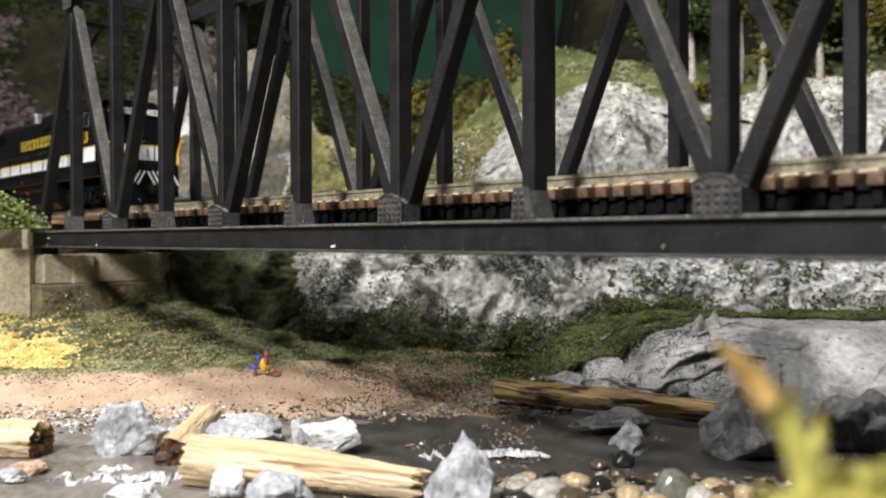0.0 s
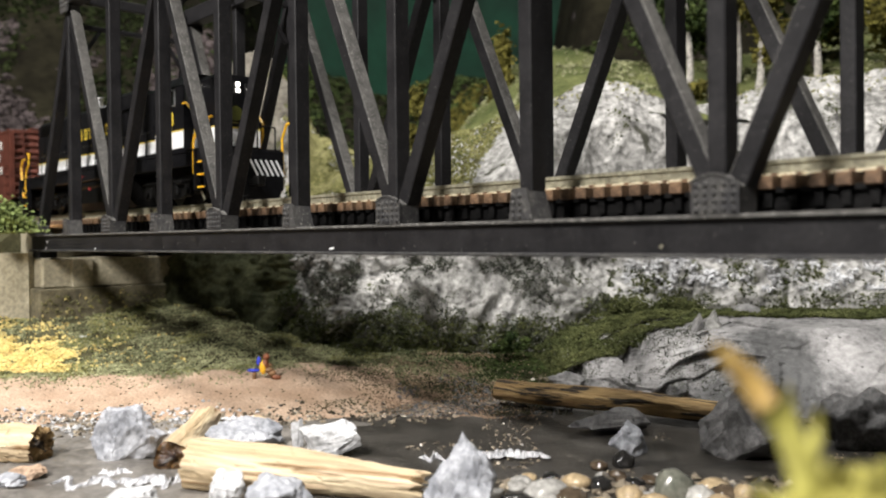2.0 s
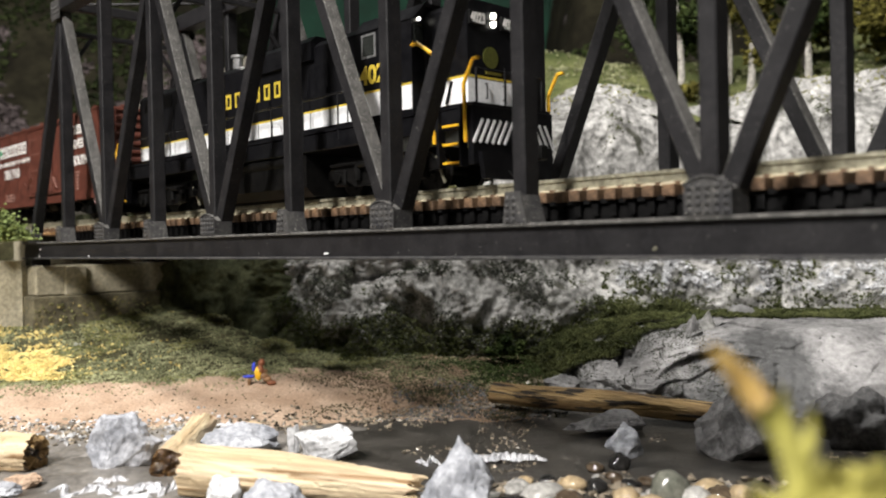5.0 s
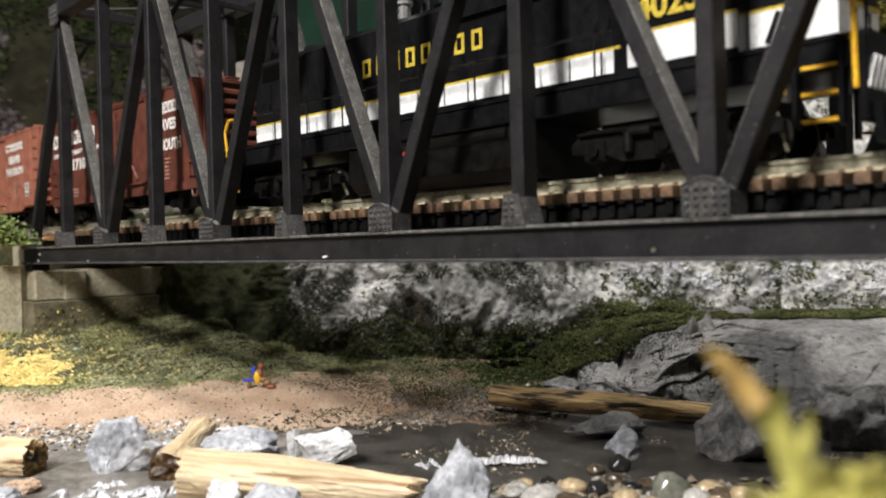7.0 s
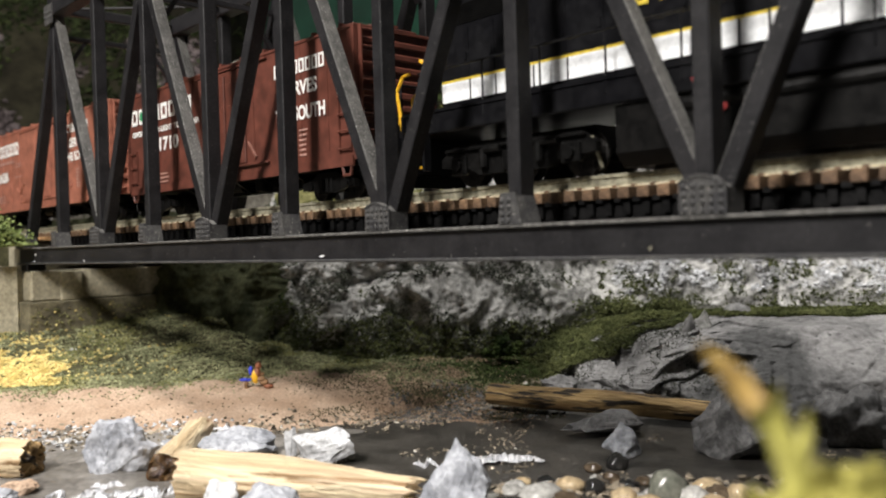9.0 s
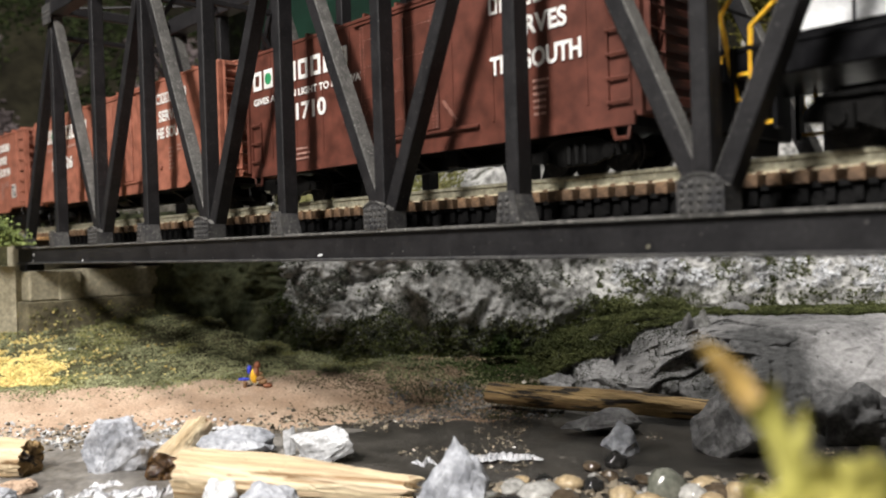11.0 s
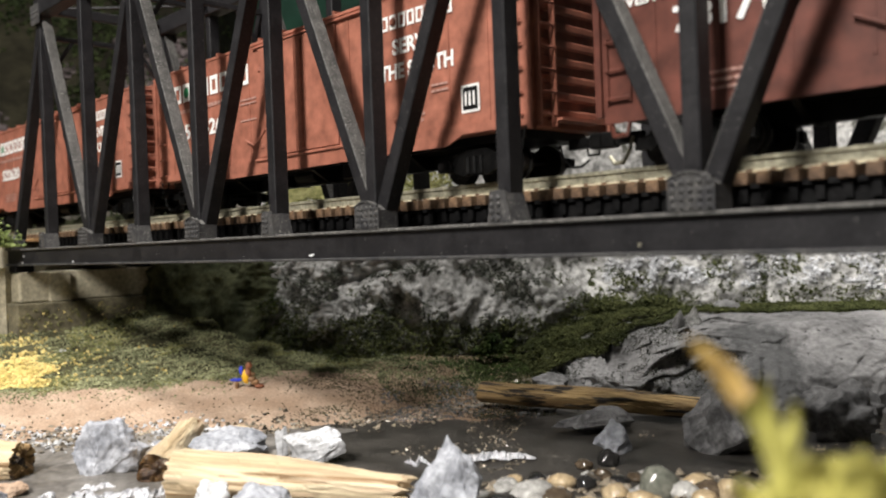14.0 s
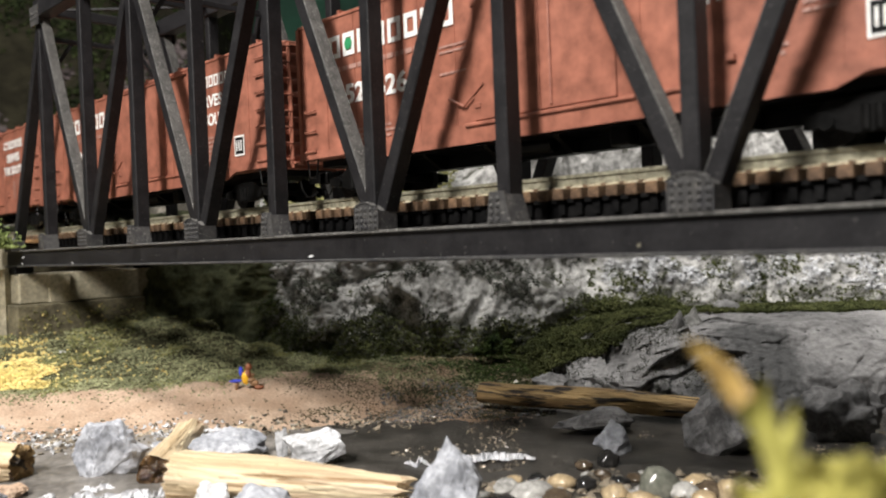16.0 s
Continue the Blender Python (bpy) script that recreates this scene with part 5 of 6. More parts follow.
stone("boulder", 0.0945, 0.2725, 0.0270, 0.0200, 0.0196, DARKSTONE, "dark grey pointed boulder in the creek", 52, peak=0.35)
stone("boulder", 0.1345, 0.2733, 0.0230, 0.0199, 0.0180, DARKSTONE, "rough dark boulder at the foot of the outcrop", 64, round_=1.0)
stone("rock", 0.0936, 0.2683, 0.0067, 0.0043, 0.0046, STONE, "small pale shard beside the dark boulder", 39, peak=0.6)
stone("rock", 0.0561, 0.3849, 0.0178, 0.0127, 0.0076, GREYROCK, "low grey stone at the foot of the outcrop", 41)
stone("rock", -0.1206, 0.2471, 0.0114, 0.0065, 0.0036, SAND, "yellowish stone beside the driftwood", 43)
stone("rock", -0.0669, 0.3079, 0.0061, 0.0045, 0.0049, WOOD, "small yellow-tan stone on the shore", 44)
stone("rock", -0.0945, 0.2997, 0.0079, 0.0059, 0.0028, STONE, "small stone on the sand", 45)

# crags bedded in the outcrop
stone("crag", 0.1115, 0.37, 0.013, 0.012, 0.024, GREYROCK, "upright grey crag bedded in the outcrop", 71, peak=0.2, ground=-0.064, sink=0.1)
stone("crag", 0.119, 0.376, 0.012, 0.012, 0.022, CLIFF, "pale crag bedded in the outcrop", 72, peak=0.2, ground=-0.062, sink=0.1)
stone("crag", 0.1385, 0.388, 0.013, 0.011, 0.010, GREYROCK, "rounded grey crag on the ledge", 73, ground=-0.0455, sink=0.3, round_=1.0)

# pebbles in the wet shallows
PEBS = [(0.0608, 0.2255, 0.0107, 0.82, 0), (0.0539, 0.2557, 0.0074, 0.7, 1), (0.0427, 0.2329, 0.0071, 0.65, 1), (0.0489, 0.2238, 0.0080, 0.7, 2), (0.0365, 0.2351, 0.0081, 0.5, 2),
        (0.0270, 0.2240, 0.0116, 0.45, 3), (0.0214, 0.2364, 0.0072, 0.4, 3), (0.0779, 0.2214, 0.0061, 1.1, 2), (0.0667, 0.2225, 0.0082, 0.6, 3), (0.0738, 0.2243, 0.0077, 0.6, 4), (0.0329, 0.2211, 0.0088, 0.5, 4), (0.0583, 0.2413, 0.0064, 0.4, 4), (0.0461, 0.2533, 0.0057, 0.5, 4), (0.0542, 0.2185, 0.0072, 0.5, 2), (0.0142, 0.2282, 0.0054, 0.4, 3)]
KINDS = [("grey-green rounded wet pebble", (0.13, 0.135, 0.11), (0.2, 0.2, 0.165)), ("glossy black wet pebble", (0.012, 0.012, 0.012), (0.03, 0.028, 0.026)), ("tan wet pebble", (0.34, 0.25, 0.14), (0.5, 0.4, 0.26)), ("pale wet pebble", (0.34, 0.33, 0.31), (0.5, 0.49, 0.46)), ("dark brown wet pebble", (0.05, 0.035, 0.022), (0.13, 0.1, 0.07))]
PEB_MATS = [mat(k[0].replace(" ", "_").replace("-", "_"), k[1], k[2], 120, 0.2, 0, 0.12, 5, bump_mm=0.2, rough_var=0.08) for k in KINDS]
for i, (u, d, w, hk, k) in enumerate(PEBS):
    stone("pebble", u, d, w, w * 0.85, w * hk * 0.85, PEB_MATS[k], KINDS[k][0] + " in the shallow creek", 60 + i, "pebble", turn=40 * i, round_=1.0, group="creek pebbles", sink=0.4)

prnd = random.Random(404)
for i in range(26):
    k = prnd.choice((1, 2, 2, 3, 3, 3, 4, 4))
    w = prnd.uniform(0.0034, 0.0078)
    stone("pebble", prnd.uniform(0.018, 0.080), prnd.uniform(0.215, 0.247), w * 1.25, w * 0.9, w * prnd.uniform(0.28, 0.5), PEB_MATS[k], KINDS[k][0] + " in the shallow creek", 200 + i, "pebble", turn=prnd.uniform(0, 180), round_=1.0, group="creek pebbles", sink=0.4)

# driftwood
log("driftwood_log", at_bed(-0.0702, 0.2400, 0.0070), at_bed(-0.0092, 0.2265, 0.0042), 0.0080, 0.0046, WOOD, WOOD, "pale split driftwood lying in the creek", 1.3, 0.95, 0.05)
log("driftwood_log", at_bed(-0.0814, 0.2568, 0.0042), at_bed(-0.0842, 0.3010, 0.0066), 0.0052, 0.0044, WOOD, WETWOOD, "short pale stick with a dark wet end", 2.1, 1.0, 0.01)
log("driftwood_log", at_bed(-0.1554, 0.2770, 0.0055), at_bed(-0.1289, 0.2708, 0.0058), 0.0060, 0.0064, WOOD, WOOD_BROWN, "pale driftwood stub with a ragged brown end", 3.7, 0.95, 0.05)
log("driftwood_log", at_bed(0.0239, 0.3494, 0.0066), at_bed(0.0974, 0.3083, 0.0052), 0.0053, 0.0043, WOOD_BROWN, WOOD_BROWN, "long weathered brown log lying along the outcrop", 4.9, 0.9, 0.02)


# white crusts of resin foam on the mud, and white flakes for watery glints
def crust(u, d, length, wide, turn, seed, label):
    verts, faces, nx = [], [], 46
    rnd = random.Random(seed)
    for i in range(nx + 1):
        t = i / nx
        k = math.sin(math.pi * t) ** 0.5
        half = wide / 2 * k * (0.5 + 0.7 * abs(noise.noise(Vector((t * 7, seed, 0)))) + rnd.uniform(0, 0.25)) + 0.0001
        off = wide * 1.1 * noise.noise(Vector((t * 3.5, seed, 5)))
        for j in range(5):
            v = j / 4 * 2 - 1
            verts.append(((t - 0.5) * length, off + v * half, (1 - v * v) * 0.0016 * k * (0.4 + 1.1 * abs(noise.noise(Vector((t * 11, v * 2, seed)))) + rnd.uniform(0, 0.5)) - 0.0003))
    for i in range(nx):
        for j in range(4):
            a = i * 5 + j
            if noise.noise(Vector((i * 0.55, j * 0.8, seed * 3.1))) > -0.42:
                faces.append((a, a + 5, a + 6, a + 1))
    ob = mesh_of("foam_glint_crust", verts, faces, FOAM_GLINT, None, label, False)
    ob.matrix_world = Matrix.Translation(ud(u, d, max(bed_z(u, d), silt_z(u, d)) + 0.0006)) @ pose(0, 0, 0, 0, 0, 47 + turn)
    tagged(ob, label, "foam", "white foam on the creek")


crust(0.0213, 0.2696, 0.0249, 0.0107, -4, 1, "thin white crust of foam on the mud")
crust(-0.0043, 0.2700, 0.0089, 0.0054, 8, 2, "thin white crust of foam on the mud")
# the next three paint watery glints as white flakes
crust(-0.1015, 0.2405, 0.0200, 0.0090, 4, 3, "thin white flakes beside the driftwood, painted glints of wet mud")
crust(-0.0883, 0.2430, 0.0200, 0.0085, -5, 7, "thin white flakes beside the driftwood, painted glints of wet mud")
crust(-0.0972, 0.2520, 0.0100, 0.0030, 12, 8, "thin white flakes beside the driftwood, painted glints of wet mud")
crust(-0.0776, 0.2450, 0.0130, 0.0100, 4, 6, "white crust of foam round the wet stick")
crust(-0.0148, 0.2327, 0.0169, 0.0046, 14, 4, "white crust of foam under the driftwood")
crust(-0.0745, 0.3253, 0.0237, 0.0039, -14, 5, "pale crust on the sand")


# gravel, grit and ground foam
def wall_moss(n, seed):
    """Flecks that thin out upwards on the river face of the abutment."""
    rnd = random.Random(seed)
    return [(0.0173, rnd.uniform(-0.006, 0.075), -0.064 + 0.030 * rnd.random() ** 1.8) for _ in range(n)]


crumbs("abutment_moss", wall_moss(900, 61), 0.0007, BROW, "olive moss on the abutment face", "moss")
crumbs("abutment_lichen", wall_moss(130, 62), 0.0009, FLOWER, "yellow lichen flecks on the abutment face", "lichen")

def scatter(n, u0, u1, d0, d1, height, keep, lift=0.0, seed=1):
    rnd = random.Random(seed)
    out = []
    while len(out) < n:
        u, d = rnd.uniform(u0, u1), rnd.uniform(d0, d1)
        if keep(u, d, rnd):
            out.append(tuple(ud(u, d, height(u, d) + lift)))
    return out


def near_shore(u, d, rnd):
    k = (d - interp(u, SHORE)) / 0.014
    return rnd.random() < math.exp(-k * k) * (0.35 + 0.65 * (noise.noise(Vector((u * 40, d * 40, 2))) > -0.1))


def top_of(u, d):
    return max(bed_z(u, d), silt_z(u, d) if d < 0.34 else -1, beach_z(u, d), bank_z(u, d))


def dry_bed(u, d, rnd):
    return noise.noise(Vector((u * 30, d * 30, 7))) > 0.15


crumbs("shore_gravel", scatter(1700, -0.30, 0.06, 0.27, 0.40, top_of, near_shore, 0.0002, 2), 0.0011, PEBBLE, "mixed wet gravel along the shore", "gravel")
crumbs("shore_grit", scatter(900, -0.30, -0.08, 0.285, 0.36, top_of, near_shore, 0.0003, 3), 0.0010, PALE, "white grit along the shore", "grit")
crumbs("creek_grit", scatter(5200, -0.26, 0.30, 0.2, 0.36, bed_z, dry_bed, 0.0001, 4), 0.0006, PEBBLE, "fine grit on the creek mud", "grit")
crumbs("creek_pebbles_small", scatter(260, 0.015, 0.12, 0.2, 0.245, bed_z, lambda u, d, r: True, 0.0004, 5), 0.0021, PEBBLE, "small wet pebbles in the shallows", "gravel", squash=0.6)


def turf_z(u, d):
    return max(bank_z(u, d), beach_z(u, d))


def grassy(u, d, rnd):
    k = d - interp(u, GRASS_EDGE) - 0.010 * fbm((u, d, 5.2), 60, 4)
    return (k > -0.002 or rnd.random() < 0.5 * math.exp(k / 0.006)) and (k < 0.03 or rnd.random() < 0.6) and noise.noise(Vector((u * 60, d * 60, 1))) + rnd.uniform(-0.4, 0.4) > -0.15


crumbs("turf_tufts", scatter(46000, -0.38, 0.02, 0.36, 0.56, turf_z, lambda u, d, r: grassy(u, d, r) and r.random() < 0.5 - u * 16, 0.0003, 6), 0.0006, TURF, "grey-green ground foam on the bank", "turf")
crumbs("olive_tufts", scatter(15000, -0.40, 0.0, 0.38, 0.58, turf_z, lambda u, d, r: grassy(u, d, r) and r.random() < 0.1 - u * 8 and noise.noise(Vector((u * 25, d * 25, 4))) > 0.05, 0.0005, 7), 0.0007, BROW, "olive ground foam on the bank", "turf")


# dark crumbs, moss that also stands for the bridge's shade on the bank
crumbs("shade_moss", scatter(16000, -0.06, 0.12, 0.365, 0.50, bank_z, lambda u, d, r: grassy(u, d, r) and r.random() < 0.5 + u * 16, 0.0003, 17), 0.0006, DARKLEAF, "green moss and leaf litter below the cliff, bridge shade in its colour", "moss")


def clump_points(n, u, d, z, ru, rd, rz, seed, lumps=9):
    rnd = random.Random(seed)
    seeds = [(rnd.gauss(0, 0.42), rnd.gauss(0, 0.42), abs(rnd.gauss(0.3, 0.3)), rnd.uniform(0.18, 0.4)) for _ in range(lumps)]
    out = []
    for _ in range(n):
        a, b, c, r = rnd.choice(seeds)
        x, y, k = a + rnd.gauss(0, r) * 0.6, b + rnd.gauss(0, r) * 0.6, max(c + rnd.gauss(0, r) * 0.6, 0)
        p = ud(u + x * ru, d + y * rd, z + k * rz)
        out.append(tuple(p))
    return out


def bush(name, n, u, d, z, ru, rd, rz, size, material, label, seed, category="bush"):
    return crumbs(name, clump_points(n, u, d, z, ru, rd, rz, seed), size, material, label, category, kind="")


def flowery(u, d, rnd):
    a = u / d + 0.03 * noise.noise(Vector((u * 40, d * 40, 5)))
    k = d - interp(u, GRASS_EDGE)
    thick = interp(a, [(-0.48, 1.0), (-0.45, 0.6), (-0.425, 0.08), (-0.40, 0.025), (-0.33, 0.012), (-0.28, 0.0)])
    thick *= interp(k, [(0.03, 1.0), (0.06, 0.12)])
    return k > 0.001 and rnd.random() < thick * (1.0 if noise.noise(Vector((u * 90, d * 90, 2))) > -0.12 - 0.6 * max(thick - 0.4, 0) else 0.12)


crumbs("yellow_flowers", scatter(15000, -0.30, -0.11, 0.385, 0.53, turf_z, flowery, 0.0008, 41), 0.00085, FLOWER, "bright yellow foam flowers on the bank", "flowers")
bush("bush", 2600, -0.236, 0.470, 0.002, 0.014, 0.014, 0.015, 0.0012, BUSH, "light green foam bush beside the abutment", 4)
bush("bush", 420, 0.033, 0.415, -0.0600, 0.008, 0.007, 0.007, 0.0010, DARKLEAF, "small dark green bush at the cliff foot", 5)
stone("rock", -0.186, 0.445, 0.010, 0.006, 0.004, PALE, "small white stone in the turf", 51, ground=-0.0575)


crumbs("shore_soil", scatter(11000, -0.085, 0.05, 0.33, 0.43, top_of, lambda u, d, r: noise.noise(Vector((u * 45, d * 45, 8))) + 9 * (u + 0.014) + r.uniform(-0.35, 0.35) > 0.0, 0.0002, 8), 0.00034, SOIL, "dark crumbs of soil at the end of the beach", "soil")
crumbs("beach_fringe", scatter(8000, -0.05, 0.06, 0.325, 0.425, top_of, lambda u, d, r: r.random() < math.exp(-((u - 0.004) / 0.022) ** 2) * (0.5 + noise.noise(Vector((u * 60, d * 60, 3)))), 0.0002, 23), 0.00042, SAND, "loose sand thinning out into the soil", "sand")
crumbs("soil_gravel", scatter(900, -0.02, 0.09, 0.325, 0.39, top_of, lambda u, d, r: noise.noise(Vector((u * 50, d * 50, 6))) > -0.1, 0.0002, 24), 0.0010, DARKSTONE, "dark grey gravel at the end of the beach", "gravel")
crumbs("turf_fringe", scatter(7000, -0.20, 0.04, 0.37, 0.44, turf_z, lambda u, d, r: r.random() < math.exp(-abs(d - interp(u, GRASS_EDGE)) / 0.008) * (0.4 + noise.noise(Vector((u * 70, d * 70, 4)))), 0.0002, 26), 0.0005, TURF, "thin grey-green turf at the edge of the sand", "turf")
crumbs("beach_specks", scatter(700, -0.30, -0.02, 0.32, 0.41, beach_z, lambda u, d, r: True, 0.0001, 9), 0.0005, SOIL, "dark specks on the sand", "grit")

# moss over the ledges of cliff and outcrop
def mossy_points(ob, n, keep, seed, lift=0.0006):
    rnd = random.Random(seed)
    vs = ob.data.vertices
    out = []
    tries = 0
    while len(out) < n and tries < n * 60:
        tries += 1
        v = vs[rnd.randrange(len(vs))]
        u = (v.co.x - EX) * RIGHT[0] + (v.co.y - EY) * RIGHT[1]
        if keep(u, v.co.z, v.normal, v.co, rnd):
            out.append((v.co.x + rnd.gauss(0, 0.0007), v.co.y + rnd.gauss(0, 0.0007), v.co.z + lift + rnd.uniform(-0.0004, 0.0008)))
    return out


def foot_moss(u, z, nrm, co, rnd):
    return z < -0.050 + 0.009 * noise.noise(co * 30) + (0.014 if u > 0.07 else 0) + (0.06 if u < -0.11 else 0) and noise.noise(co * 90) + rnd.uniform(-0.3, 0.3) > -0.1


def ledge_moss(u, z, nrm, co, rnd):
    back = (co.x - EX) * INTO[0] + (co.y - EY) * INTO[1] > interp(u, [(0.08, 0.418), (0.12, 0.392), (0.14, 0.378), (0.2, 0.370), (0.3, 0.357)]) + 0.010 * noise.noise(co * 35)
    return (back or z > interp(u, [(0.04, -0.074), (0.075, -0.060), (0.10, -0.046), (0.13, -0.0390), (0.3, -0.0375)]) + 0.004 * noise.noise(co * 40)) and noise.noise(co * 70) + 0.5 * noise.noise(co * 200) + rnd.uniform(-0.35, 0.35) > -0.30


def crevice_moss(u, z, nrm, co, rnd):
    return noise.noise(co * 38) + 0.4 * noise.noise(co * 130) + rnd.uniform(-0.12, 0.12) > 0.42


crumbs("cliff_moss", mossy_points(cliff, 30000, foot_moss, 11), 0.0007, MOSS, "dark green moss at the foot of the cliff", "moss")
# moss laid denser here to darken the foot like the deck's shade
crumbs("foot_moss", mossy_points(cliff, 24000, lambda u, z, n, co, r: -0.12 < u < 0.09 and -0.075 < z < interp(u, [(-0.12, -0.02), (-0.06, -0.044), (0.03, -0.047), (0.09, -0.040)]) + 0.010 * noise.noise(co * 45) + r.gauss(0, 0.003), 18, 0.0003), 0.0007, MOSS, "green moss and litter along the cliff foot, thickened for deck shade", "moss")
# dark moss that also deepens the deck's shade on the slope
crumbs("slope_moss", mossy_points(cliff, 9000, lambda u, z, n, co, r: u < -0.085 + 0.03 * noise.noise(co * 40) and z < 0.02 + 0.02 * noise.noise(co * 30), 16), 0.0012, DARKLEAF, "green moss over the slope, dark for the shade on it", "moss")
crumbs("ledge_moss", mossy_points(outcrop, 60000, ledge_moss, 12), 0.0006, MOSS, "green moss along the top of the outcrop", "moss")
crumbs("rock_lichen", mossy_points(outcrop, 14000, lambda u, z, n, co, r: u < 0.118 + 0.02 * noise.noise(co * 40) and noise.noise(co * 55) + 0.6 * noise.noise(co * 150) + r.uniform(-0.25, 0.25) > -0.12 and r.random() < 0.45 + 4 * (0.09 - u), 21, 0.0), 0.00036, LICHEN, "grey-green lichen over the wet crags", "lichen")
crumbs("cliff_lichen", mossy_points(cliff, 40000, lambda u, z, n, co, r: u < 0.085 + 0.03 * noise.noise(co * 30) and -0.06 < z < -0.004 and noise.noise(co * 45) + 0.6 * noise.noise(co * 140) + r.uniform(-0.25, 0.25) > 0.02 + 2.2 * (z + 0.035), 22, 0.0001), 0.0006, LICHEN, "grey-green lichen in the hollows of the cliff", "lichen")
crumbs("crevice_moss", mossy_points(cliff, 5000, crevice_moss, 13), 0.0007, MOSS, "moss in the crevices of the cliff", "moss")
crumbs("brow_turf", mossy_points(cliff, 9000, lambda u, z, n, co, r: z > interp(u, [(-0.13, 0.14), (-0.10, 0.06), (-0.085, 0.0), (0.0, 0.02), (0.06, 0.075), (0.4, 0.09)]) + 0.02 * noise.noise(co * 25) and (u < 0.05 or r.random() < 0.06), 14), 0.0010, BROW, "yellow-green turf over the brow of the cliff", "turf")
crumbs("talus_moss", mossy_points(cliff, 3200, lambda u, z, n, co, r: u > 0.09 and -0.050 < z < -0.016 and noise.noise(co * 60) + 0.6 * noise.noise(co * 160) + r.uniform(-0.1, 0.1) > 0.22 + 9 * (z + 0.035), 19), 0.0009, MOSS, "green tufts among the white talus", "moss")
bush("moss_mound", 4200, 0.122, 0.438, -0.047, 0.021, 0.013, 0.0085, 0.0008, MOSS, "rounded green mound of foam moss on the ledge", 17, "moss")
crumbs("pale_talus", mossy_points(cliff, 3500, lambda u, z, n, co, r: u > 0.10 and z < -0.012 + 0.012 * noise.noise(co * 30) and z > -0.036 and noise.noise(co * 120) > 0.0, 15), 0.0013, PALE, "crumbly white talus at the cliff foot", "talus")
bush("flower_clump", 160, 0.238, 0.44, -0.037, 0.008, 0.006, 0.003, 0.0011, PALE, "small white foam flowers on the ledge", 6, "flowers")


# ---- trees and bushes on the plateau ----
def tree(u, d, z, h, spread, leaf, label, seed, n=1600, trunk_r=0.003, low=0.35, size=0.0022):
    rnd = random.Random(seed)
    root = new("tree")
    root.empty_display_size = 0.01
    base = ud(u, d, z - 0.004)
    root.matrix_world = Matrix.Translation(base)
    tagged(root, label, "tree", "trees above the cliff")
    pts = [Vector((0, 0, 0))]
    for i in range(6):
        pts.append(pts[-1] + Vector((rnd.gauss(0, h * 0.012), rnd.gauss(0, h * 0.012), h * 0.155)))
    bm = bmesh.new()
    for i, (a, b) in enumerate(zip(pts, pts[1:])):
        m = (b - a).to_track_quat("Z", "Y").to_matrix().to_4x4()
        m.translation = (a + b) / 2
        bmesh.ops.create_cone(bm, cap_ends=True, segments=9, radius1=trunk_r * (1 - i * 0.14), radius2=trunk_r * (1 - (i + 1) * 0.14), depth=(b - a).length * 1.02, matrix=m)
    part("trunk", bm, BARK, root, "pale bark trunk")
    tips = []
    for i in range(13):
        t = rnd.uniform(low, 0.97)
        a = Vector((0, 0, h * 0.93 * t))
        an = rnd.uniform(0, math.tau)
        r = spread * (1.15 - 0.7 * t) * rnd.uniform(0.5, 1.0)
        tip = a + Vector((math.cos(an) * r, math.sin(an) * r, h * rnd.uniform(0.02, 0.12)))
        tips.append((a, tip))
        part("limb", rod(bmesh.new(), [a, (a + tip) / 2 + Vector((0, 0, h * 0.015)), tip], trunk_r * 0.28, 5), BARK, root)
    out = []
    for _ in range(int(n * 1.9)):
        a, tip = rnd.choice(tips)
        k = rnd.uniform(0.35, 1.1)
        p = a.lerp(tip, k) + Vector((rnd.gauss(0, 1), rnd.gauss(0, 1), rnd.gauss(0, 0.8))) * spread * 0.2
        out.append(tuple(p))
    ob = crumbs("crown", out, size, leaf, "foliage of small foam leaves", "", root, 0.7, kind="")
    if "category" in ob:
        del ob["category"]
    return root


tree(0.172, 0.60, plateau_z(0.172, 0.60), 0.13, 0.024, DARKLEAF, "model tree with dark green foliage and pale trunk", 1, n=2200, low=0.3)
tree(0.216, 0.585, plateau_z(0.216, 0.585), 0.12, 0.022, OLIVE, "model tree with olive foliage and pale trunk", 2, n=2000, low=0.25)
tree(0.225, 0.65, plateau_z(0.225, 0.65), 0.15, 0.03, DARKLEAF, "model tree with dark green foliage and pale trunk", 3, n=2600, low=0.12)
tree(0.262, 0.595, plateau_z(0.262, 0.595), 0.13, 0.024, DARKLEAF, "model tree with dark green foliage and pale birch trunk", 4, n=2200, low=0.3)
tree(0.285, 0.65, plateau_z(0.285, 0.65), 0.15, 0.03, OLIVE, "model tree with olive foliage and pale trunk", 5, n=2400, low=0.12)
tree(0.325, 0.60, plateau_z(0.325, 0.60), 0.14, 0.028, OLIVE, "model tree with olive foliage and pale trunk", 6, n=2200, low=0.15)
tree(0.20, 0.72, plateau_z(0.20, 0.72), 0.16, 0.034, DARKLEAF, "model tree with dark green foliage and pale trunk", 7, n=2400, low=0.1)
bush("bush", 1500, 0.054, 0.72, plateau_z(0.054, 0.72) - 0.01, 0.018, 0.016, 0.052, 0.0026, OLIVE, "tall olive foam bush above the cliff", 21)
bush("bush", 900, -0.022, 0.64, plateau_z(-0.022, 0.64) - 0.008, 0.022, 0.018, 0.040, 0.0024, OLIVE, "olive foam bush above the cliff", 22)
bush("bush", 500, 0.245, 0.565, 0.088, 0.012, 0.010, 0.012, 0.0022, OLIVE, "yellow-green foam bush on the cliff edge", 23)
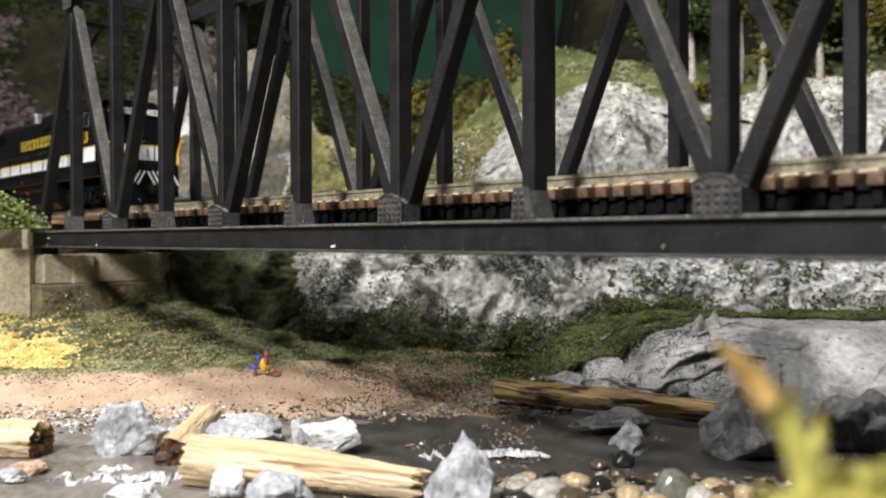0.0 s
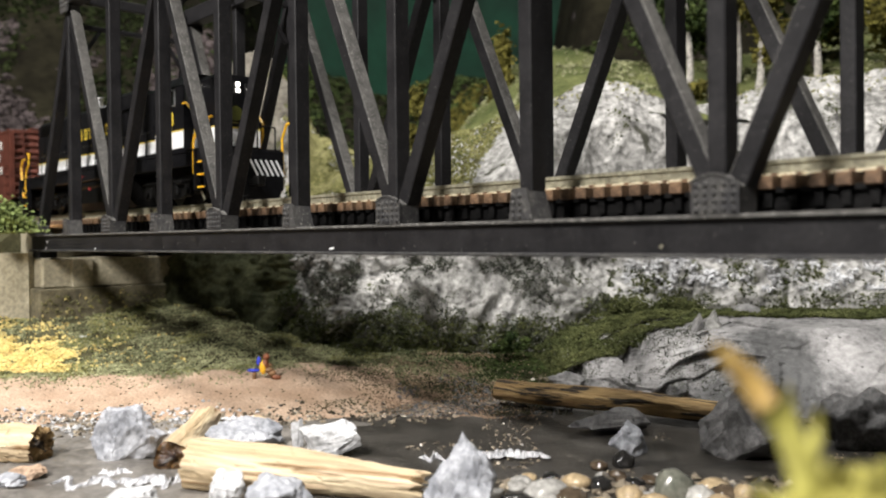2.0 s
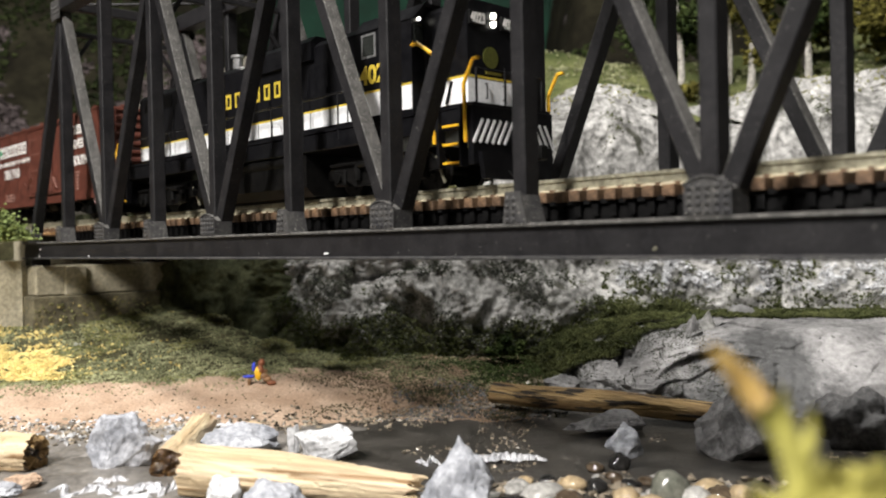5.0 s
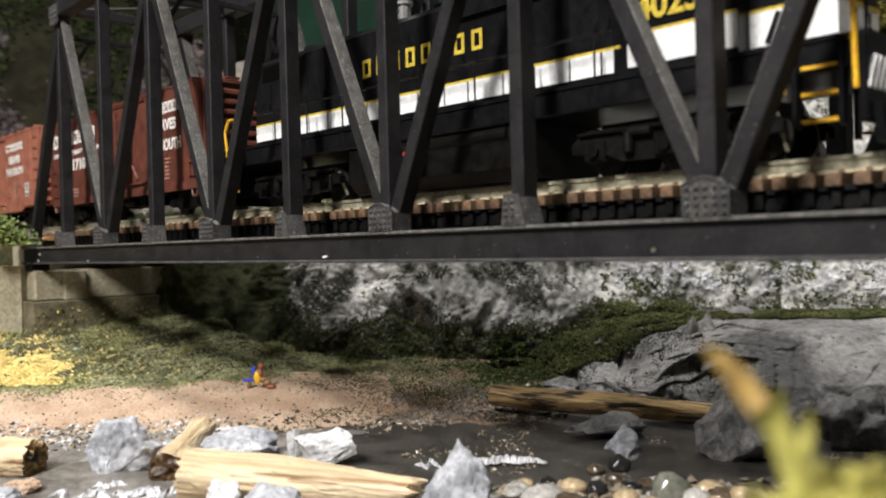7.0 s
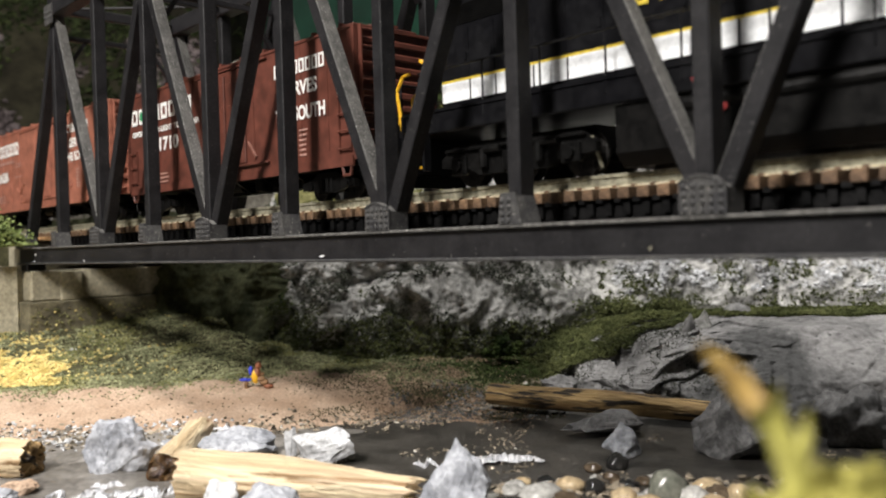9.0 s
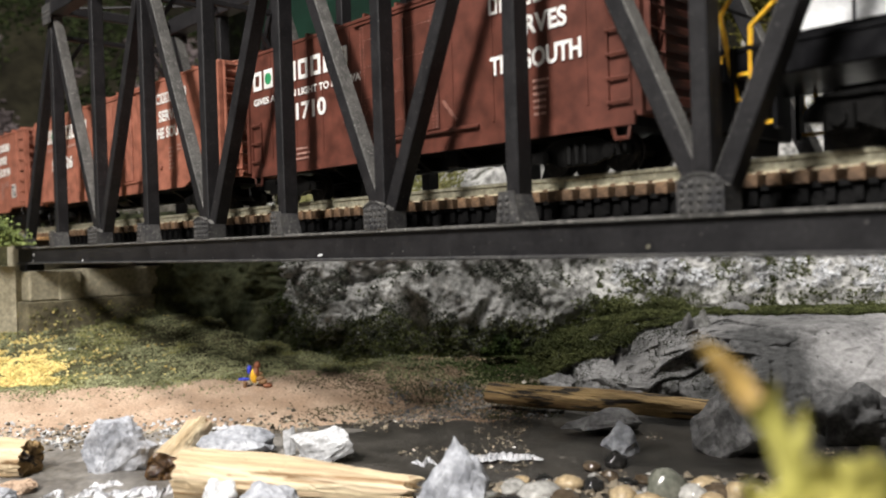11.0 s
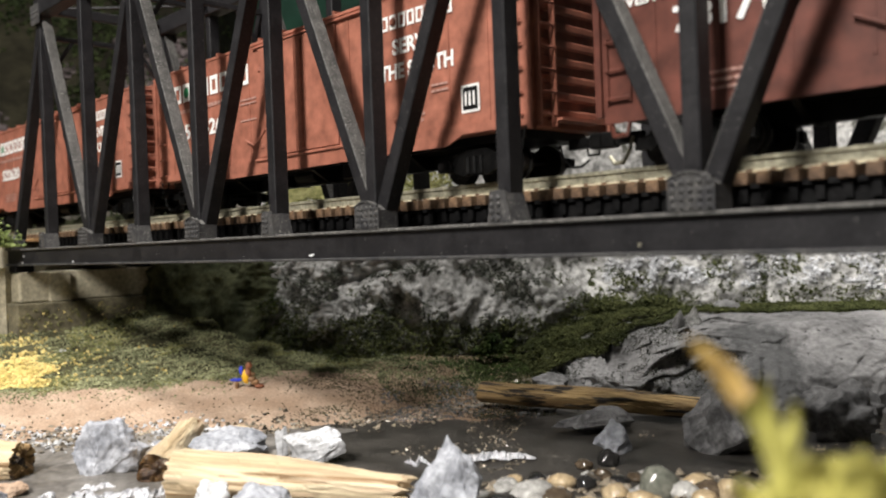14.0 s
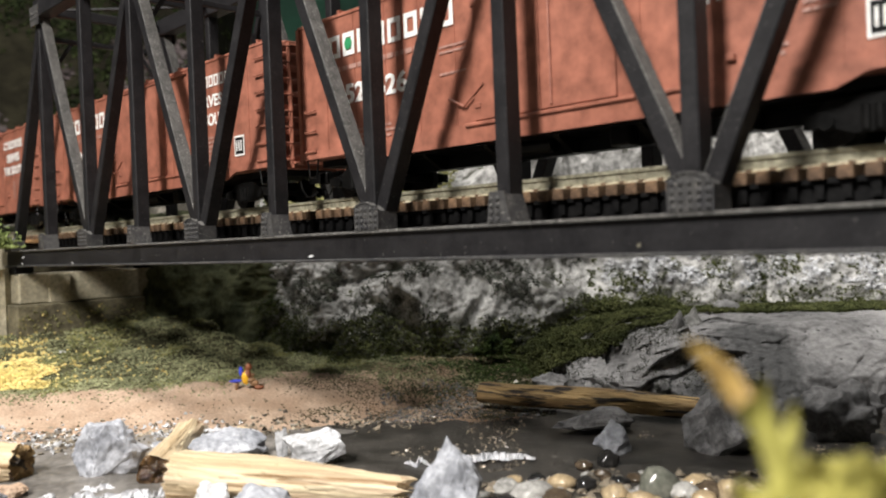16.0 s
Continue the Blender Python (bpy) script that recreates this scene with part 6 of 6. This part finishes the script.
bush("bush", 500, 0.17, 0.575, 0.086, 0.014, 0.010, 0.010, 0.0022, OLIVE, "yellow-green foam bush on the cliff edge", 24)
crumbs("plateau_turf", scatter(9000, -0.30, 0.50, 0.54, 0.95, plateau_z, lambda u, d, r: noise.noise(Vector((u * 20, d * 20, 3))) + r.uniform(-0.3, 0.3) > 0.0, 0.001, 31), 0.0016, TURF, "green foam turf above the cliff", "turf")
crumbs("hill_foliage", scatter(16000, -0.9, 0.05, 0.78, 1.35, hill_z, lambda u, d, r: noise.noise(Vector((u * 9, d * 9, 6))) + r.uniform(-0.25, 0.25) > 0.0, 0.002, 32), 0.0042, HILLLEAF_DIM, "foam foliage on the far hillside, dim light in its colour", "foliage")


def scrub_at(u, d, r):
    return noise.noise(Vector((u * 14, d * 14, 2))) + r.uniform(-0.3, 0.3) > 0.08


crumbs("hill_scrub", scatter(5200, -0.34, 0.30, 0.86, 1.10, hill_z, scrub_at, 0.002, 35), 0.0038, DARKLEAF, "dark scrub along the low crest before the backdrop", "foliage")
crumbs("hill_blossom", scatter(900, -0.14, 0.16, 0.90, 1.06, hill_z, lambda u, d, r: noise.noise(Vector((u * 22, d * 22, 12))) > 0.3, 0.003, 36), 0.0034, OLIVE, "olive bushes along the low crest before the backdrop", "foliage")
crumbs("hill_shrubs", scatter(7000, -0.75, -0.22, 0.85, 1.12, hill_z, lambda u, d, r: noise.noise(Vector((u * 11, d * 11, 9))) + r.uniform(-0.2, 0.2) > 0.05, 0.002, 33), 0.0048, LILAC, "pale lilac-grey shrubs on the far hillside", "foliage")


# ---- small painted figure on the beach ----
def figurine():
    bm = bmesh.new()
    def blob(x, y, z, rx, ry, rz, k):
        r = bmesh.ops.create_icosphere(bm, subdivisions=2, radius=1.0, matrix=pose(x, y, z) @ Matrix.Diagonal((rx, ry, rz, 1)))
        for f in {f for v in r["verts"] for f in v.link_faces}:
            f.material_index = k
    blob(0.0, 0, 0.0054, 0.0017, 0.0015, 0.0030, 0)
    blob(0.0007, 0, 0.0066, 0.0015, 0.0014, 0.0024, 1)
    blob(0.0012, 0, 0.0096, 0.0014, 0.0013, 0.0015, 1)
    blob(-0.0019, 0.0003, 0.0078, 0.0009, 0.0010, 0.0020, 2)
    blob(0.0018, 0, 0.0043, 0.0022, 0.0013, 0.0012, 3)
    blob(0.0034, 0, 0.0030, 0.0018, 0.0010, 0.0014, 3)
    blob(0.0050, 0, 0.0014, 0.0020, 0.0010, 0.0010, 1)
    blob(0.0022, 0.0004, 0.0062, 0.0014, 0.0007, 0.0008, 3)
    blob(-0.0042, 0.0012, 0.0040, 0.0026, 0.0012, 0.0007, 2)
    blob(-0.0040, 0.0012, 0.0018, 0.0008, 0.0009, 0.0022, 3)
    ob = part("figurine", bm, YELLOW, None, "", True)
    for m in (plain("rust_brown_paint", (0.2, 0.07, 0.03), 0.6), plain("blue_paint", (0.03, 0.05, 0.5), 0.5), plain("tan_paint", (0.2, 0.11, 0.05), 0.6)):
        ob.data.materials.append(m)
    u, d = -0.080, 0.380
    ob.matrix_world = Matrix.Translation(ud(u, d, top_of(u, d) - 0.0006)) @ pose(0, 0, 0, 0, 0, 47) @ Matrix.Scale(1.12, 4)
    tagged(ob, "tiny seated toy shape in yellow, blue and brown", "figurine")


figurine()


# ---- plant at the front of the layout ----
def plant():
    root = new("plant")
    root.empty_display_size = 0.01
    u, d = 0.033, 0.063
    zb = bed_z(u, d) - 0.001
    root.matrix_world = Matrix.Translation(ud(u, d, zb))
    tagged(root, "yellow-green sprig with orange-brown tips at the creek edge", "plant")
    r3, f3 = Vector((*RIGHT, 0)), Vector((*INTO, 0))
    def at(du, dd, z):
        return r3 * du + f3 * dd + Vector((0, 0, z))
    def limb(name, pts, radii, material, label=""):
        verts, faces, ns = [], [], 10
        for k, (p, r) in enumerate(zip(pts, radii)):
            a = (pts[min(k + 1, len(pts) - 1)] - pts[max(k - 1, 0)]).normalized()
            s = a.cross(f3).normalized()
            t = s.cross(a)
            for i in range(ns):
                an = math.tau * i / ns
                verts.append(p + s * r * math.cos(an) + t * r * 0.6 * math.sin(an))
        for k in range(len(pts) - 1):
            for i in range(ns):
                j = (i + 1) % ns
                faces.append((k * ns + i, k * ns + j, (k + 1) * ns + j, (k + 1) * ns + i))
        faces.append(tuple(range(ns)))
        faces.append(tuple(range(len(verts) - 1, len(verts) - ns - 1, -1)))
        mesh_of(name, verts, faces, material, root, label, True)
    limb("stem", [at(-0.004, 0, 0.0), at(-0.005, 0, 0.030), at(-0.0062, 0, 0.0526), at(-0.0071, 0.0005, 0.0555), at(-0.0085, 0.001, 0.0576)], [0.0012, 0.0012, 0.0012, 0.0010, 0.0009], PLANT)
    limb("leaf", [at(-0.0068, 0.0005, 0.0540), at(-0.0070, 0.0005, 0.0568), at(-0.0071, 0.0005, 0.0592)], [0.0007, 0.0006, 0.0002], PLANT)
    limb("leaf", [at(-0.0056, 0.001, 0.0525), at(-0.0048, 0.001, 0.0552), at(-0.0046, 0.001, 0.0572)], [0.0007, 0.0006, 0.0002], PLANT)
    limb("leaf", [at(-0.0083, 0.001, 0.0573), at(-0.0099, 0.001, 0.0596), at(-0.0112, 0.0012, 0.0610), at(-0.0126, 0.0015, 0.0623)], [0.0009, 0.0010, 0.0007, 0.0003], PLANT_TIP, "orange-brown leaf tip")
    rnd = random.Random(5)
    for i in range(100):
        du = rnd.uniform(-0.0094, 0.013)
        top = 0.0506 + 0.0026 * rnd.random() - 0.75 * max(-du - 0.0042, 0)
        limb("leaf", [at(du * 0.3, rnd.uniform(-0.003, 0.003), 0.004), at(du * 0.85, rnd.uniform(-0.003, 0.004), top - 0.0025), at(du + rnd.uniform(-0.0015, 0.0015), rnd.uniform(-0.003, 0.004), top)], [0.0010, 0.0020, 0.0006], PLANT_LEAF_LIT)


plant()


# ---- the train's run ----
# places of the train's mark along the track, in metres, at given seconds
GO = [(0.0, -0.108), (2.0, 0.0), (4.0, 0.108), (6.5, 0.246), (9.0, 0.386), (11.5, 0.5268), (13.0, 0.6125), (14.5, 0.6966), (16.0, 0.781)]


def along(t):
    for (a, va), (b, vb) in zip(GO, GO[1:]):
        if t <= b:
            return va + (vb - va) * (t - a) / (b - a)
    return GO[-1][1]


def motions():
    for car, back in ((LOCO, -0.090), (CAR_A, -0.2845), (CAR_B, -0.5250), (CAR_C, -0.7630), (CAR_D, -1.0010)):
        walk(car, [(t, pose(along(t) + back, YT, RAIL_TOP)) for t, _ in GO])
    for ob, x, r in ROLL:
        walk(ob, [(i / 10, Matrix.Translation((x, 0, r)) @ Matrix.Rotation((along(i / 10) - along(0)) / r, 4, "Y")) for i in range(161)])


motions()
